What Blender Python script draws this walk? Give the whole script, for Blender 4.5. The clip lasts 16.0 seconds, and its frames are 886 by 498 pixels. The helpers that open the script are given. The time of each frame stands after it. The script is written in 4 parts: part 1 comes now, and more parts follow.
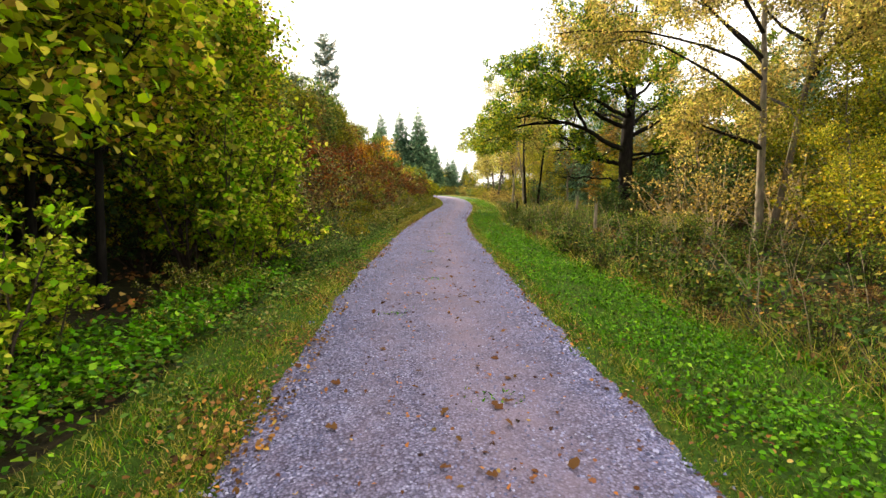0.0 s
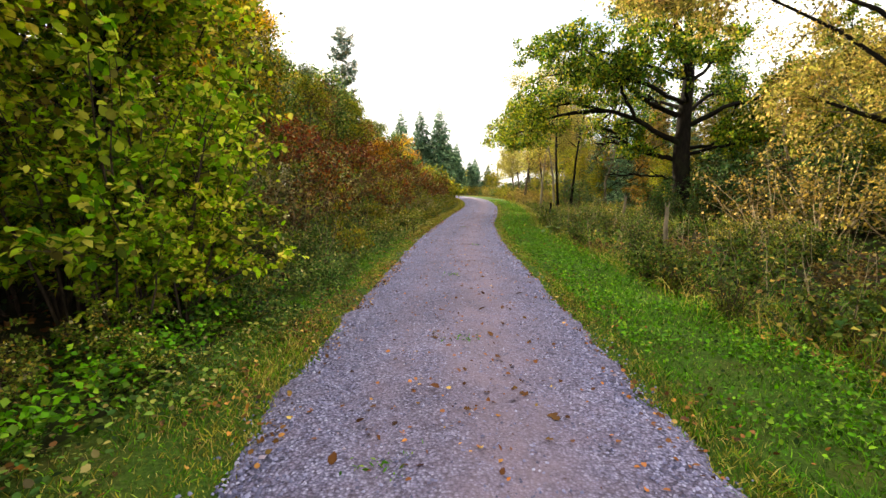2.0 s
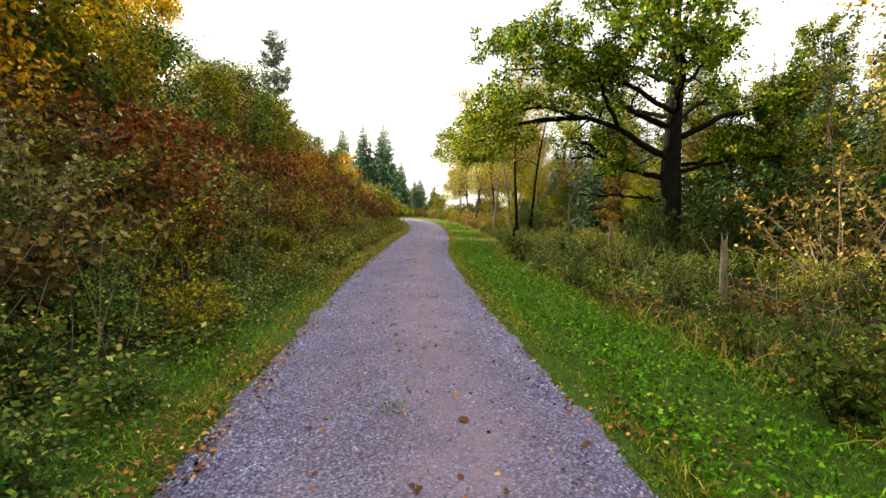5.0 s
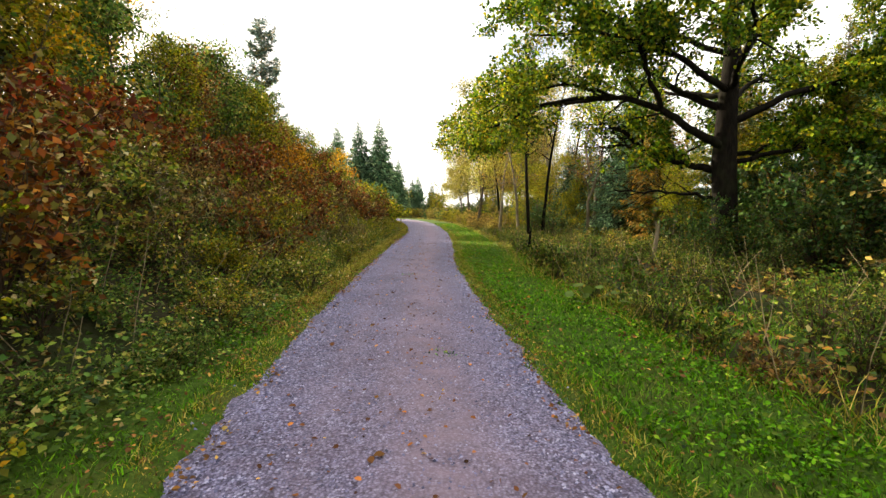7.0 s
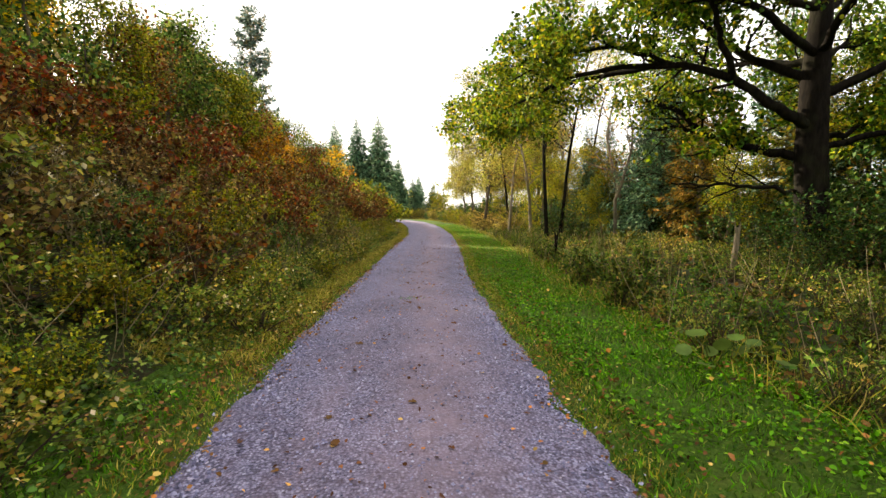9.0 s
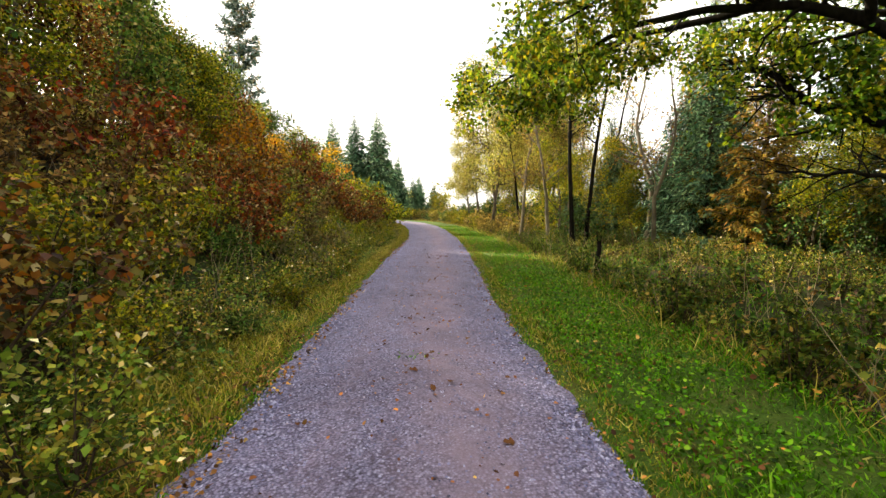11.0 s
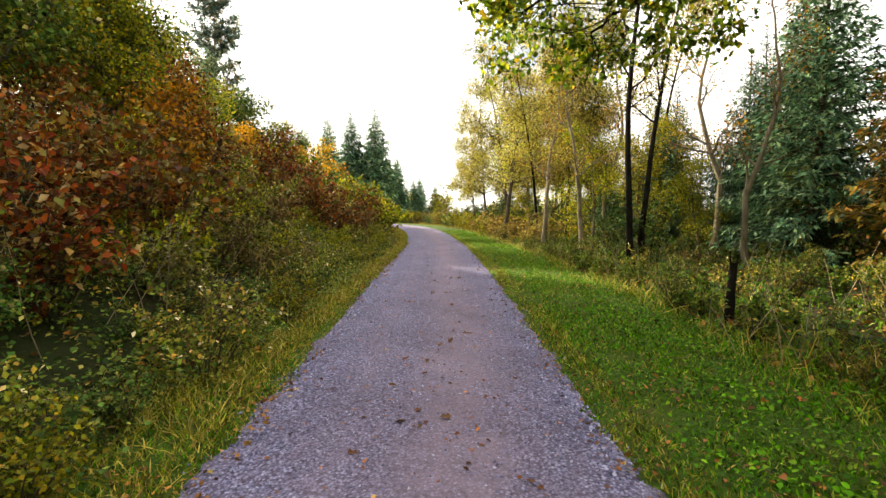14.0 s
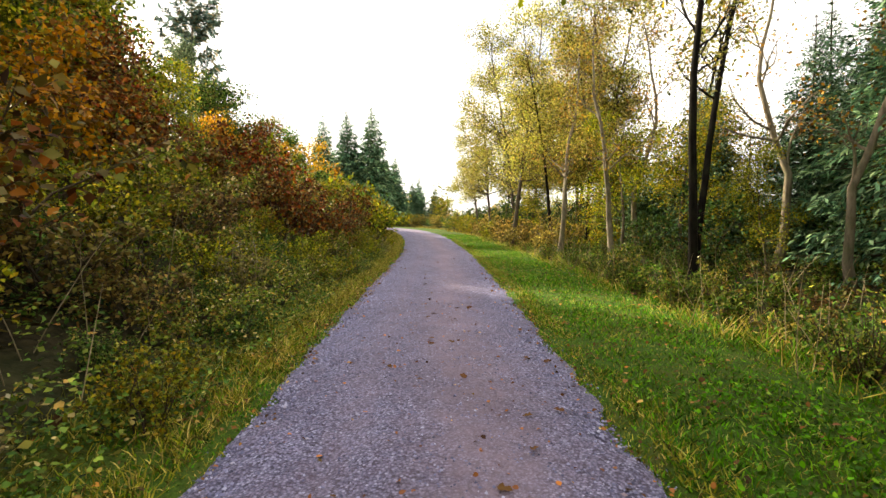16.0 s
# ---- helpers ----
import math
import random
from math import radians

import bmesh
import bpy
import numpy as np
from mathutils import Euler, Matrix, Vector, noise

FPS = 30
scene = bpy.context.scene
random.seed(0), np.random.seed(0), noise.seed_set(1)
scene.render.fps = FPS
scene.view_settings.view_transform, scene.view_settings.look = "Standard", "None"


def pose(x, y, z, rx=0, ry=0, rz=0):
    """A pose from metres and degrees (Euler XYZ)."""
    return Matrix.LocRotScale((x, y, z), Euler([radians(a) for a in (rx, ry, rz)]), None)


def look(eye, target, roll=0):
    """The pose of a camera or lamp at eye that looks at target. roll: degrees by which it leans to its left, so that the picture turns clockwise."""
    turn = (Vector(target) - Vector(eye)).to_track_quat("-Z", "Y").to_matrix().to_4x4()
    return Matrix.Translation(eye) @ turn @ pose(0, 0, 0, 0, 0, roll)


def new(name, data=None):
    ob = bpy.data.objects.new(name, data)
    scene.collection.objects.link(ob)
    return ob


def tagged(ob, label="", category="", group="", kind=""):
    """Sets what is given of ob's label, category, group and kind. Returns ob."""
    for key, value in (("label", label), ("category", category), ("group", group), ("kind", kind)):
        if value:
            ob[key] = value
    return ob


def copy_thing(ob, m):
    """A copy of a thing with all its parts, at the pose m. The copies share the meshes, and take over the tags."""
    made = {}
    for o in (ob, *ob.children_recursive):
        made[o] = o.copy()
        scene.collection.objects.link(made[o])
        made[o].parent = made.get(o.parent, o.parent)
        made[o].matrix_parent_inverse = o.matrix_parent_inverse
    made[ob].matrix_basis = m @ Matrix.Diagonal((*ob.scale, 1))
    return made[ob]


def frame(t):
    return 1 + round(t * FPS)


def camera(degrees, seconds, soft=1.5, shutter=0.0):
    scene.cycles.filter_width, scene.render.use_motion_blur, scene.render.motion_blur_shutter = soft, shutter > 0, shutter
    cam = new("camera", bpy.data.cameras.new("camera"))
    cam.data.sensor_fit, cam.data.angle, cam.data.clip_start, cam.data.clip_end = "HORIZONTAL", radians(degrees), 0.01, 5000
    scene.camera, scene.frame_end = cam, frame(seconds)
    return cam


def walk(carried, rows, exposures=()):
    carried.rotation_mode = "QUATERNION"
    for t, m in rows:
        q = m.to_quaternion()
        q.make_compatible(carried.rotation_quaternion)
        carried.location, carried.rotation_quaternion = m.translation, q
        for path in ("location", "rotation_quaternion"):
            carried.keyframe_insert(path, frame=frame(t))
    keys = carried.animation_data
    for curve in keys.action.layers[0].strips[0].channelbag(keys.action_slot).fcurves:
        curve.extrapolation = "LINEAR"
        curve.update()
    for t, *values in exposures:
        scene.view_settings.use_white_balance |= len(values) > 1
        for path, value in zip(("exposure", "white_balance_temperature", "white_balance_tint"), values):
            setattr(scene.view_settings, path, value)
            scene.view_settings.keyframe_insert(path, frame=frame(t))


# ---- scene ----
cam = camera(85.8, 16.0, 1.5)
METRES, EYE, TILT, LEAN, TURN = 26.0, 1.5, -7.0, 0.0, 0.0
ROWS = [
    (0.0, 0.0, 0.0, 0.0, -0.0, 0.0, 0.0),
    (0.5, -0.0007, 0.0302, 0.0046, 1.69, -0.19, 0.0),
    (1.0, -0.0013, 0.0614, 0.0081, 2.68, -0.3, -0.05),
    (1.5, -0.0044, 0.0929, 0.0113, 2.54, -0.4, -0.13),
    (2.0, -0.005, 0.1231, 0.0146, 2.52, 0.04, -0.16),
    (2.5, -0.0071, 0.1543, 0.0175, 0.64, 1.14, -0.21),
    (3.0, -0.0064, 0.1837, 0.0208, -1.81, 1.9, -0.19),
    (3.5, -0.0072, 0.2126, 0.0245, -2.96, 2.27, -0.25),
    (6.0, -0.0083, 0.3663, 0.0448, -4.4, 2.67, 0.18),
    (6.5, -0.0087, 0.3961, 0.0492, -4.45, 2.64, 0.27),
    (7.0, -0.0083, 0.4261, 0.0522, -4.39, 2.66, 0.3),
    (7.5, -0.009, 0.4569, 0.0564, -4.38, 2.62, 0.34),
    (8.0, -0.0084, 0.4875, 0.0596, -4.35, 2.66, 0.4),
    (8.5, -0.0088, 0.5175, 0.0634, -4.33, 2.69, 0.44),
    (9.0, -0.0076, 0.5479, 0.0665, -4.32, 2.73, 0.53),
    (11.5, -0.0085, 0.7066, 0.0854, -4.3, 2.86, 0.59),
    (12.0, -0.007, 0.7386, 0.0889, -4.23, 2.92, 0.6),
    (12.5, -0.0068, 0.7702, 0.0925, -4.24, 2.97, 0.64),
    (13.0, -0.0049, 0.8015, 0.0967, -4.23, 3.04, 0.64),
    (13.5, -0.0051, 0.8338, 0.1009, -4.24, 3.11, 0.64),
    (14.0, -0.0033, 0.8652, 0.105, -4.22, 3.18, 0.67),
    (14.5, -0.002, 0.8963, 0.1098, -4.21, 3.28, 0.71),
    (15.0, 0.0011, 0.9273, 0.1133, -4.24, 3.38, 0.74),
    (15.5, 0.0024, 0.9603, 0.1171, -4.26, 3.47, 0.83),
    (16.0, 0.0044, 0.9916, 0.1212, -4.23, 3.55, 0.86),
]
walk(cam, [(t, pose(0, 0, EYE, TILT, LEAN, TURN) @ pose(METRES * x, METRES * y, METRES * z, 90 + pitch, roll, yaw)) for t, x, y, z, yaw, pitch, roll in ROWS],
     [(0.0, 1.7), (3.5, 1.55), (8.0, 1.45), (13.0, 1.5), (16.0, 1.5)])

import itertools

# ---------------------------------------------------------------- light
SUN_AZ, SUN_EL = radians(-42.0), radians(22.0)   # azimuth from +y towards +x
sun_dir = Vector((math.sin(SUN_AZ) * math.cos(SUN_EL), math.cos(SUN_AZ) * math.cos(SUN_EL), math.sin(SUN_EL)))
sun = new("sun", bpy.data.lights.new("sun", "SUN"))
sun.data.energy, sun.data.angle, sun.data.color = 5.0, radians(1.0), (1.0, 0.86, 0.64)
sun.matrix_world = look(sun_dir * 200, (0, 0, 0))

world = bpy.data.worlds.new("sky")
scene.world = world
world.use_nodes = True
wn, wl = world.node_tree.nodes, world.node_tree.links
wn.clear()
w_out, w_bg = wn.new("ShaderNodeOutputWorld"), wn.new("ShaderNodeBackground")
w_sky = wn.new("ShaderNodeTexSky")
w_sky.sky_type, w_sky.sun_disc = "NISHITA", False
w_sky.sun_elevation, w_sky.sun_rotation = SUN_EL, SUN_AZ % (2 * math.pi)
w_sky.air_density, w_sky.dust_density, w_sky.ozone_density = 1.0, 2.0, 1.5
w_co, w_map = wn.new("ShaderNodeTexCoord"), wn.new("ShaderNodeMapping")
w_map.inputs["Scale"].default_value = (1.6, 1.6, 4.0)
w_map.inputs["Location"].default_value = (2.9, 0.6, 0.4)
w_noise, w_ramp, w_mix = wn.new("ShaderNodeTexNoise"), wn.new("ShaderNodeValToRGB"), wn.new("ShaderNodeMixRGB")
w_noise.inputs["Scale"].default_value, w_noise.inputs["Detail"].default_value = 1.3, 7.0
w_noise.inputs["Roughness"].default_value = 0.55
w_ramp.color_ramp.elements[0].position, w_ramp.color_ramp.elements[1].position = 0.34, 0.55
w_mix.inputs[2].default_value = (10.8, 10.2, 9.1, 1)
wl.new(w_co.outputs["Generated"], w_map.inputs[0])
wl.new(w_map.outputs[0], w_noise.inputs["Vector"])
wl.new(w_noise.outputs["Fac"], w_ramp.inputs[0])
wl.new(w_ramp.outputs[0], w_mix.inputs[0])
wl.new(w_sky.outputs[0], w_mix.inputs[1])
wl.new(w_mix.outputs[0], w_bg.inputs[0])
w_bg.inputs[1].default_value = 0.085
wl.new(w_bg.outputs[0], w_out.inputs[0])

# ---------------------------------------------------------------- materials


def shader(name):
    m = bpy.data.materials.new(name)
    m.use_nodes = True
    nt = m.node_tree
    b = nt.nodes["Principled BSDF"]
    return m, nt, b


def ramp(nt, fac, stops, interp="LINEAR"):
    r = nt.nodes.new("ShaderNodeValToRGB")
    r.color_ramp.interpolation = interp
    el = r.color_ramp.elements
    while len(el) < len(stops):
        el.new(0.5)
    for e, (p, c) in zip(el, stops):
        e.position, e.color = p, (*c, 1)
    nt.links.new(fac, r.inputs[0])
    return r.outputs[0]


def noise_tex(nt, scale, detail=4.0, rough=0.55, stretch=None):
    co = nt.nodes.new("ShaderNodeTexCoord")
    n = nt.nodes.new("ShaderNodeTexNoise")
    n.inputs["Scale"].default_value, n.inputs["Detail"].default_value, n.inputs["Roughness"].default_value = scale, detail, rough
    if stretch:
        mp = nt.nodes.new("ShaderNodeMapping")
        mp.inputs["Scale"].default_value = stretch
        nt.links.new(co.outputs["Object"], mp.inputs[0])
        nt.links.new(mp.outputs[0], n.inputs["Vector"])
    else:
        nt.links.new(co.outputs["Object"], n.inputs["Vector"])
    return n.outputs["Fac"]


def mixed(nt, fac, a, b, mode="MIX"):
    x = nt.nodes.new("ShaderNodeMixRGB")
    x.blend_type = mode
    for i, v in ((0, fac), (1, a), (2, b)):
        if hasattr(v, "is_linked"):
            nt.links.new(v, x.inputs[i])
        else:
            x.inputs[i].default_value = v if i == 0 else (*v, 1)
    return x.outputs[0]


def bumped(nt, b, height, strength, dist):
    n = nt.nodes.new("ShaderNodeBump")
    n.inputs["Strength"].default_value, n.inputs["Distance"].default_value = strength, dist
    nt.links.new(height, n.inputs["Height"])
    nt.links.new(n.outputs[0], b.inputs["Normal"])


def leaf_material(name, stops, through_part=0.4, rough=0.6, spread=0.25):
    """Leaves that differ one by one, and let some light through."""
    m, nt, b = shader(name)
    geo, inf = nt.nodes.new("ShaderNodeNewGeometry"), nt.nodes.new("ShaderNodeObjectInfo")
    col = ramp(nt, geo.outputs["Random Per Island"], stops)
    hs = nt.nodes.new("ShaderNodeHueSaturation")
    mr = nt.nodes.new("ShaderNodeMapRange")
    mr.inputs["To Min"].default_value, mr.inputs["To Max"].default_value = 1 - spread, 1 + spread
    nt.links.new(inf.outputs["Random"], mr.inputs["Value"])
    nt.links.new(mr.outputs[0], hs.inputs["Value"])
    nt.links.new(col, hs.inputs["Color"])
    hue = nt.nodes.new("ShaderNodeTexWhiteNoise")
    hue.noise_dimensions = "1D"
    nt.links.new(inf.outputs["Random"], hue.inputs["W"])
    shift = nt.nodes.new("ShaderNodeMapRange")
    shift.inputs["To Min"].default_value, shift.inputs["To Max"].default_value = 0.5 - 0.06 * spread, 0.5 + 0.06 * spread
    nt.links.new(hue.outputs["Value"], shift.inputs["Value"])
    nt.links.new(shift.outputs[0], hs.inputs["Hue"])
    hs.inputs["Saturation"].default_value = 1.08
    n = noise_tex(nt, 9.0, 2.0)
    v = ramp(nt, n, [(0.3, (0.75, 0.75, 0.75)), (0.7, (1.15, 1.15, 1.15))])
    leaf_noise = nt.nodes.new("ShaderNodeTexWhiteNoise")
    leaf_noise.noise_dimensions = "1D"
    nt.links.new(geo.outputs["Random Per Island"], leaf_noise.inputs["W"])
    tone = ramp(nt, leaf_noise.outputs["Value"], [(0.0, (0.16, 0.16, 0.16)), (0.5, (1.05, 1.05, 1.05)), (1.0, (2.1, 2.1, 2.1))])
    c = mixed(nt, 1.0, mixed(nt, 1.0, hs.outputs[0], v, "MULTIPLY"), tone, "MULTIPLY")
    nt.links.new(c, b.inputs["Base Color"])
    b.inputs["Roughness"].default_value, b.inputs["Specular IOR Level"].default_value = rough, 0.15
    tr, mx = nt.nodes.new("ShaderNodeBsdfTranslucent"), nt.nodes.new("ShaderNodeMixShader")
    mx.inputs[0].default_value = 0.75 * through_part
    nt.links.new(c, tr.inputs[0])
    nt.links.new(b.outputs[0], mx.inputs[1])
    nt.links.new(tr.outputs[0], mx.inputs[2])
    nt.links.new(mx.outputs[0], nt.nodes["Material Output"].inputs[0])
    return m


def bark_material(name, dark, light, scale=14.0, moss=0.0):
    m, nt, b = shader(name)
    n = noise_tex(nt, scale, 6.0, 0.65, (1, 1, 0.25))
    col = ramp(nt, n, [(0.3, dark), (0.7, light)])
    if moss:
        f = ramp(nt, noise_tex(nt, 2.2, 3.0), [(0.5, (0, 0, 0)), (0.65, (moss, moss, moss))])
        col = mixed(nt, f, col, (0.10, 0.13, 0.04))
    nt.links.new(col, b.inputs["Base Color"])
    b.inputs["Roughness"].default_value, b.inputs["Specular IOR Level"].default_value = 0.95, 0.08
    bumped(nt, b, n, 0.8, 0.03)
    return m


M = {}
M["oak_leaf"] = leaf_material("oak_leaf", [(0.0, (0.04, 0.085, 0.012)), (0.5, (0.10, 0.17, 0.018)), (0.82, (0.27, 0.30, 0.03)), (1.0, (0.42, 0.31, 0.04))], 0.44)
M["yellow_leaf"] = leaf_material("yellow_leaf", [(0.0, (0.17, 0.20, 0.03)), (0.4, (0.32, 0.30, 0.06)), (0.8, (0.46, 0.39, 0.11)), (1.0, (0.40, 0.25, 0.07))], 0.5)
M["golden_leaf"] = leaf_material("golden_leaf", [(0.0, (0.28, 0.24, 0.02)), (0.4, (0.50, 0.36, 0.035)), (0.8, (0.64, 0.42, 0.05)), (1.0, (0.50, 0.22, 0.04))], 0.66)
M["olive_leaf"] = leaf_material("olive_leaf", [(0.0, (0.08, 0.12, 0.012)), (0.4, (0.19, 0.21, 0.02)), (0.8, (0.34, 0.29, 0.035)), (1.0, (0.38, 0.24, 0.035))], 0.45)
M["hedge_leaf"] = leaf_material("hedge_leaf", [(0.0, (0.12, 0.24, 0.02)), (0.45, (0.34, 0.43, 0.035)), (0.75, (0.56, 0.52, 0.06)), (0.92, (0.66, 0.52, 0.12)), (1.0, (0.48, 0.25, 0.06))], 0.85)
M["climber_leaf"] = leaf_material("climber_leaf", [(0.0, (0.12, 0.26, 0.02)), (0.45, (0.32, 0.46, 0.04)), (0.8, (0.54, 0.54, 0.07)), (1.0, (0.62, 0.48, 0.12))], 0.7)
M["dun_leaf"] = leaf_material("dun_leaf", [(0.0, (0.10, 0.10, 0.025)), (0.5, (0.24, 0.18, 0.045)), (0.85, (0.38, 0.28, 0.07)), (1.0, (0.44, 0.32, 0.11))], 0.4)
M["sallow_leaf"] = leaf_material("sallow_leaf", [(0.0, (0.10, 0.15, 0.07)), (0.6, (0.22, 0.27, 0.14)), (1.0, (0.40, 0.40, 0.22))], 0.4)
M["willow_leaf"] = leaf_material("willow_leaf", [(0.0, (0.20, 0.21, 0.04)), (0.45, (0.38, 0.33, 0.08)), (0.8, (0.52, 0.41, 0.14)), (1.0, (0.46, 0.28, 0.09))], 0.62)
M["rose_leaf"] = leaf_material("rose_leaf", [(0.0, (0.06, 0.10, 0.014)), (0.45, (0.16, 0.20, 0.03)), (0.75, (0.30, 0.27, 0.05)), (0.92, (0.44, 0.26, 0.06)), (1.0, (0.58, 0.52, 0.34))], 0.4)
M["green_leaf"] = leaf_material("green_leaf", [(0.0, (0.03, 0.075, 0.016)), (0.5, (0.085, 0.155, 0.028)), (0.82, (0.18, 0.23, 0.045)), (0.94, (0.28, 0.23, 0.06)), (1.0, (0.36, 0.30, 0.13))], 0.38)
M["nettle_leaf"] = leaf_material("nettle_leaf", [(0.0, (0.03, 0.07, 0.012)), (0.5, (0.08, 0.13, 0.02)), (0.8, (0.17, 0.18, 0.03)), (0.94, (0.30, 0.21, 0.05)), (1.0, (0.36, 0.30, 0.14))], 0.35)
M["holly_leaf"] = leaf_material("holly_leaf", [(0.0, (0.02, 0.05, 0.014)), (0.5, (0.05, 0.10, 0.022)), (0.9, (0.11, 0.15, 0.03)), (1.0, (0.24, 0.13, 0.03))], 0.25)
M["grey_leaf"] = leaf_material("grey_leaf", [(0.0, (0.11, 0.12, 0.035)), (0.5, (0.21, 0.19, 0.06)), (0.9, (0.30, 0.22, 0.08)), (1.0, (0.42, 0.36, 0.22))], 0.45)
M["russet_leaf"] = leaf_material("russet_leaf", [(0.0, (0.06, 0.03, 0.014)), (0.3, (0.19, 0.05, 0.02)), (0.5, (0.27, 0.10, 0.026)), (0.75, (0.13, 0.13, 0.03)), (0.93, (0.30, 0.19, 0.06)), (1.0, (0.42, 0.34, 0.18))], 0.4)
M["orange_leaf"] = leaf_material("orange_leaf", [(0.0, (0.26, 0.20, 0.03)), (0.5, (0.44, 0.23, 0.03)), (0.85, (0.52, 0.31, 0.045)), (1.0, (0.34, 0.13, 0.03))], 0.45)
M["brown_leaf"] = leaf_material("brown_leaf", [(0.0, (0.18, 0.10, 0.03)), (0.5, (0.36, 0.20, 0.045)), (0.85, (0.46, 0.30, 0.06)), (1.0, (0.28, 0.26, 0.04))], 0.45)
M["spruce_needle"] = leaf_material("spruce_needle", [(0.0, (0.035, 0.09, 0.05)), (0.6, (0.12, 0.21, 0.11)), (1.0, (0.26, 0.34, 0.17))], 0.25, 0.6)
M["pine_needle"] = leaf_material("pine_needle", [(0.0, (0.10, 0.16, 0.13)), (0.7, (0.20, 0.28, 0.23)), (1.0, (0.38, 0.26, 0.12))], 0.3, 0.6)
M["larch_needle"] = leaf_material("larch_needle", [(0.0, (0.15, 0.15, 0.035)), (0.6, (0.34, 0.27, 0.05)), (1.0, (0.42, 0.25, 0.07))], 0.35, 0.6)
M["grass"] = leaf_material("grass", [(0.0, (0.045, 0.13, 0.012)), (0.5, (0.09, 0.23, 0.018)), (0.9, (0.17, 0.30, 0.03)), (1.0, (0.36, 0.32, 0.11))], 0.35, 0.5, 0.05)
M["dry_grass"] = leaf_material("dry_grass", [(0.0, (0.17, 0.18, 0.02)), (0.5, (0.32, 0.28, 0.045)), (1.0, (0.52, 0.40, 0.14))], 0.3, 0.6, 0.05)
M["clover"] = leaf_material("clover", [(0.0, (0.05, 0.15, 0.01)), (0.6, (0.10, 0.26, 0.018)), (1.0, (0.22, 0.34, 0.04))], 0.35, 0.5, 0.05)
M["litter"] = leaf_material("litter", [(0.0, (0.10, 0.05, 0.025)), (0.5, (0.23, 0.11, 0.045)), (0.85, (0.38, 0.17, 0.05)), (1.0, (0.44, 0.32, 0.11))], 0.15, 0.7, 0.2)
M["pale_green"] = leaf_material("pale_green", [(0.0, (0.12, 0.22, 0.04)), (0.7, (0.20, 0.30, 0.07)), (1.0, (0.30, 0.34, 0.09))], 0.3, 0.5, 0.15)
M["weed_leaf"] = leaf_material("weed_leaf", [(0.0, (0.03, 0.07, 0.012)), (0.5, (0.085, 0.145, 0.02)), (0.82, (0.18, 0.20, 0.035)), (1.0, (0.30, 0.21, 0.055))], 0.42)
M["fern_leaf"] = leaf_material("fern_leaf", [(0.0, (0.08, 0.05, 0.02)), (0.4, (0.18, 0.11, 0.035)), (0.7, (0.27, 0.18, 0.06)), (1.0, (0.16, 0.19, 0.04))], 0.35)
M["seed_head"] = leaf_material("seed_head", [(0.0, (0.30, 0.25, 0.18)), (1.0, (0.58, 0.54, 0.46))], 0.3, 0.8, 0.05)
# near-black: the shade on backlit trunks and limbs is put into this bark
M["shaded_bark"] = bark_material("shaded_bark", (0.004, 0.0035, 0.003), (0.02, 0.016, 0.012), 12, 0.06)
M["grey_bark"] = bark_material("grey_bark", (0.04, 0.032, 0.024), (0.17, 0.135, 0.095), 10, 0.3)
M["pale_bark"] = bark_material("pale_bark", (0.16, 0.12, 0.08), (0.42, 0.34, 0.24), 10, 0.2)
M["willow_bark"] = bark_material("willow_bark", (0.09, 0.075, 0.05), (0.28, 0.23, 0.16), 12, 0.3)
M["mottled_bark"] = bark_material("mottled_bark", (0.04, 0.034, 0.026), (0.26, 0.21, 0.15), 9, 0.35)
M["stem"] = bark_material("stem", (0.03, 0.022, 0.015), (0.12, 0.085, 0.055), 30)
M["pale_stem"] = bark_material("pale_stem", (0.20, 0.15, 0.08), (0.45, 0.36, 0.22), 30)

m, nt, b = shader("gravel")
big, mid, fine = noise_tex(nt, 0.9, 3.0), noise_tex(nt, 7.0, 4.0), noise_tex(nt, 60.0, 3.0, 0.7)
vor = nt.nodes.new("ShaderNodeTexVoronoi")
vor.inputs["Scale"].default_value = 58.0
co = nt.nodes.new("ShaderNodeTexCoord")
nt.links.new(co.outputs["Object"], vor.inputs["Vector"])
bw = nt.nodes.new("ShaderNodeRGBToBW")
nt.links.new(vor.outputs["Color"], bw.inputs[0])
col = ramp(nt, bw.outputs[0], [(0.12, (0.05, 0.046, 0.08)), (0.4, (0.17, 0.16, 0.265)), (0.7, (0.285, 0.275, 0.425)), (0.95, (0.48, 0.47, 0.66))])
col = mixed(nt, ramp(nt, mid, [(0.35, (0, 0, 0)), (0.7, (0.55, 0.55, 0.55))]), col, (0.21, 0.16, 0.235))
# darker gaps between stones: fines, with joint shadow put into the colour
col = mixed(nt, 1.0, col, ramp(nt, vor.outputs["Distance"], [(0.25, (1.15, 1.15, 1.15)), (0.7, (0.52, 0.52, 0.54))]), "MULTIPLY")
worn = nt.nodes.new("ShaderNodeAttribute")
worn.attribute_name = "wear"
amount = mixed(nt, 1.0, worn.outputs["Fac"], ramp(nt, noise_tex(nt, 3.0, 5.0, 0.7), [(0.3, (0.3, 0.3, 0.3)), (0.7, (0.95, 0.95, 0.95))]), "MULTIPLY")
col = mixed(nt, amount, col, mixed(nt, fine, (0.20, 0.145, 0.185), (0.33, 0.25, 0.31)))
col = mixed(nt, 1.0, col, ramp(nt, big, [(0.3, (0.8, 0.78, 0.8)), (0.7, (1.1, 1.1, 1.12))]), "MULTIPLY")
nt.links.new(col, b.inputs["Base Color"])
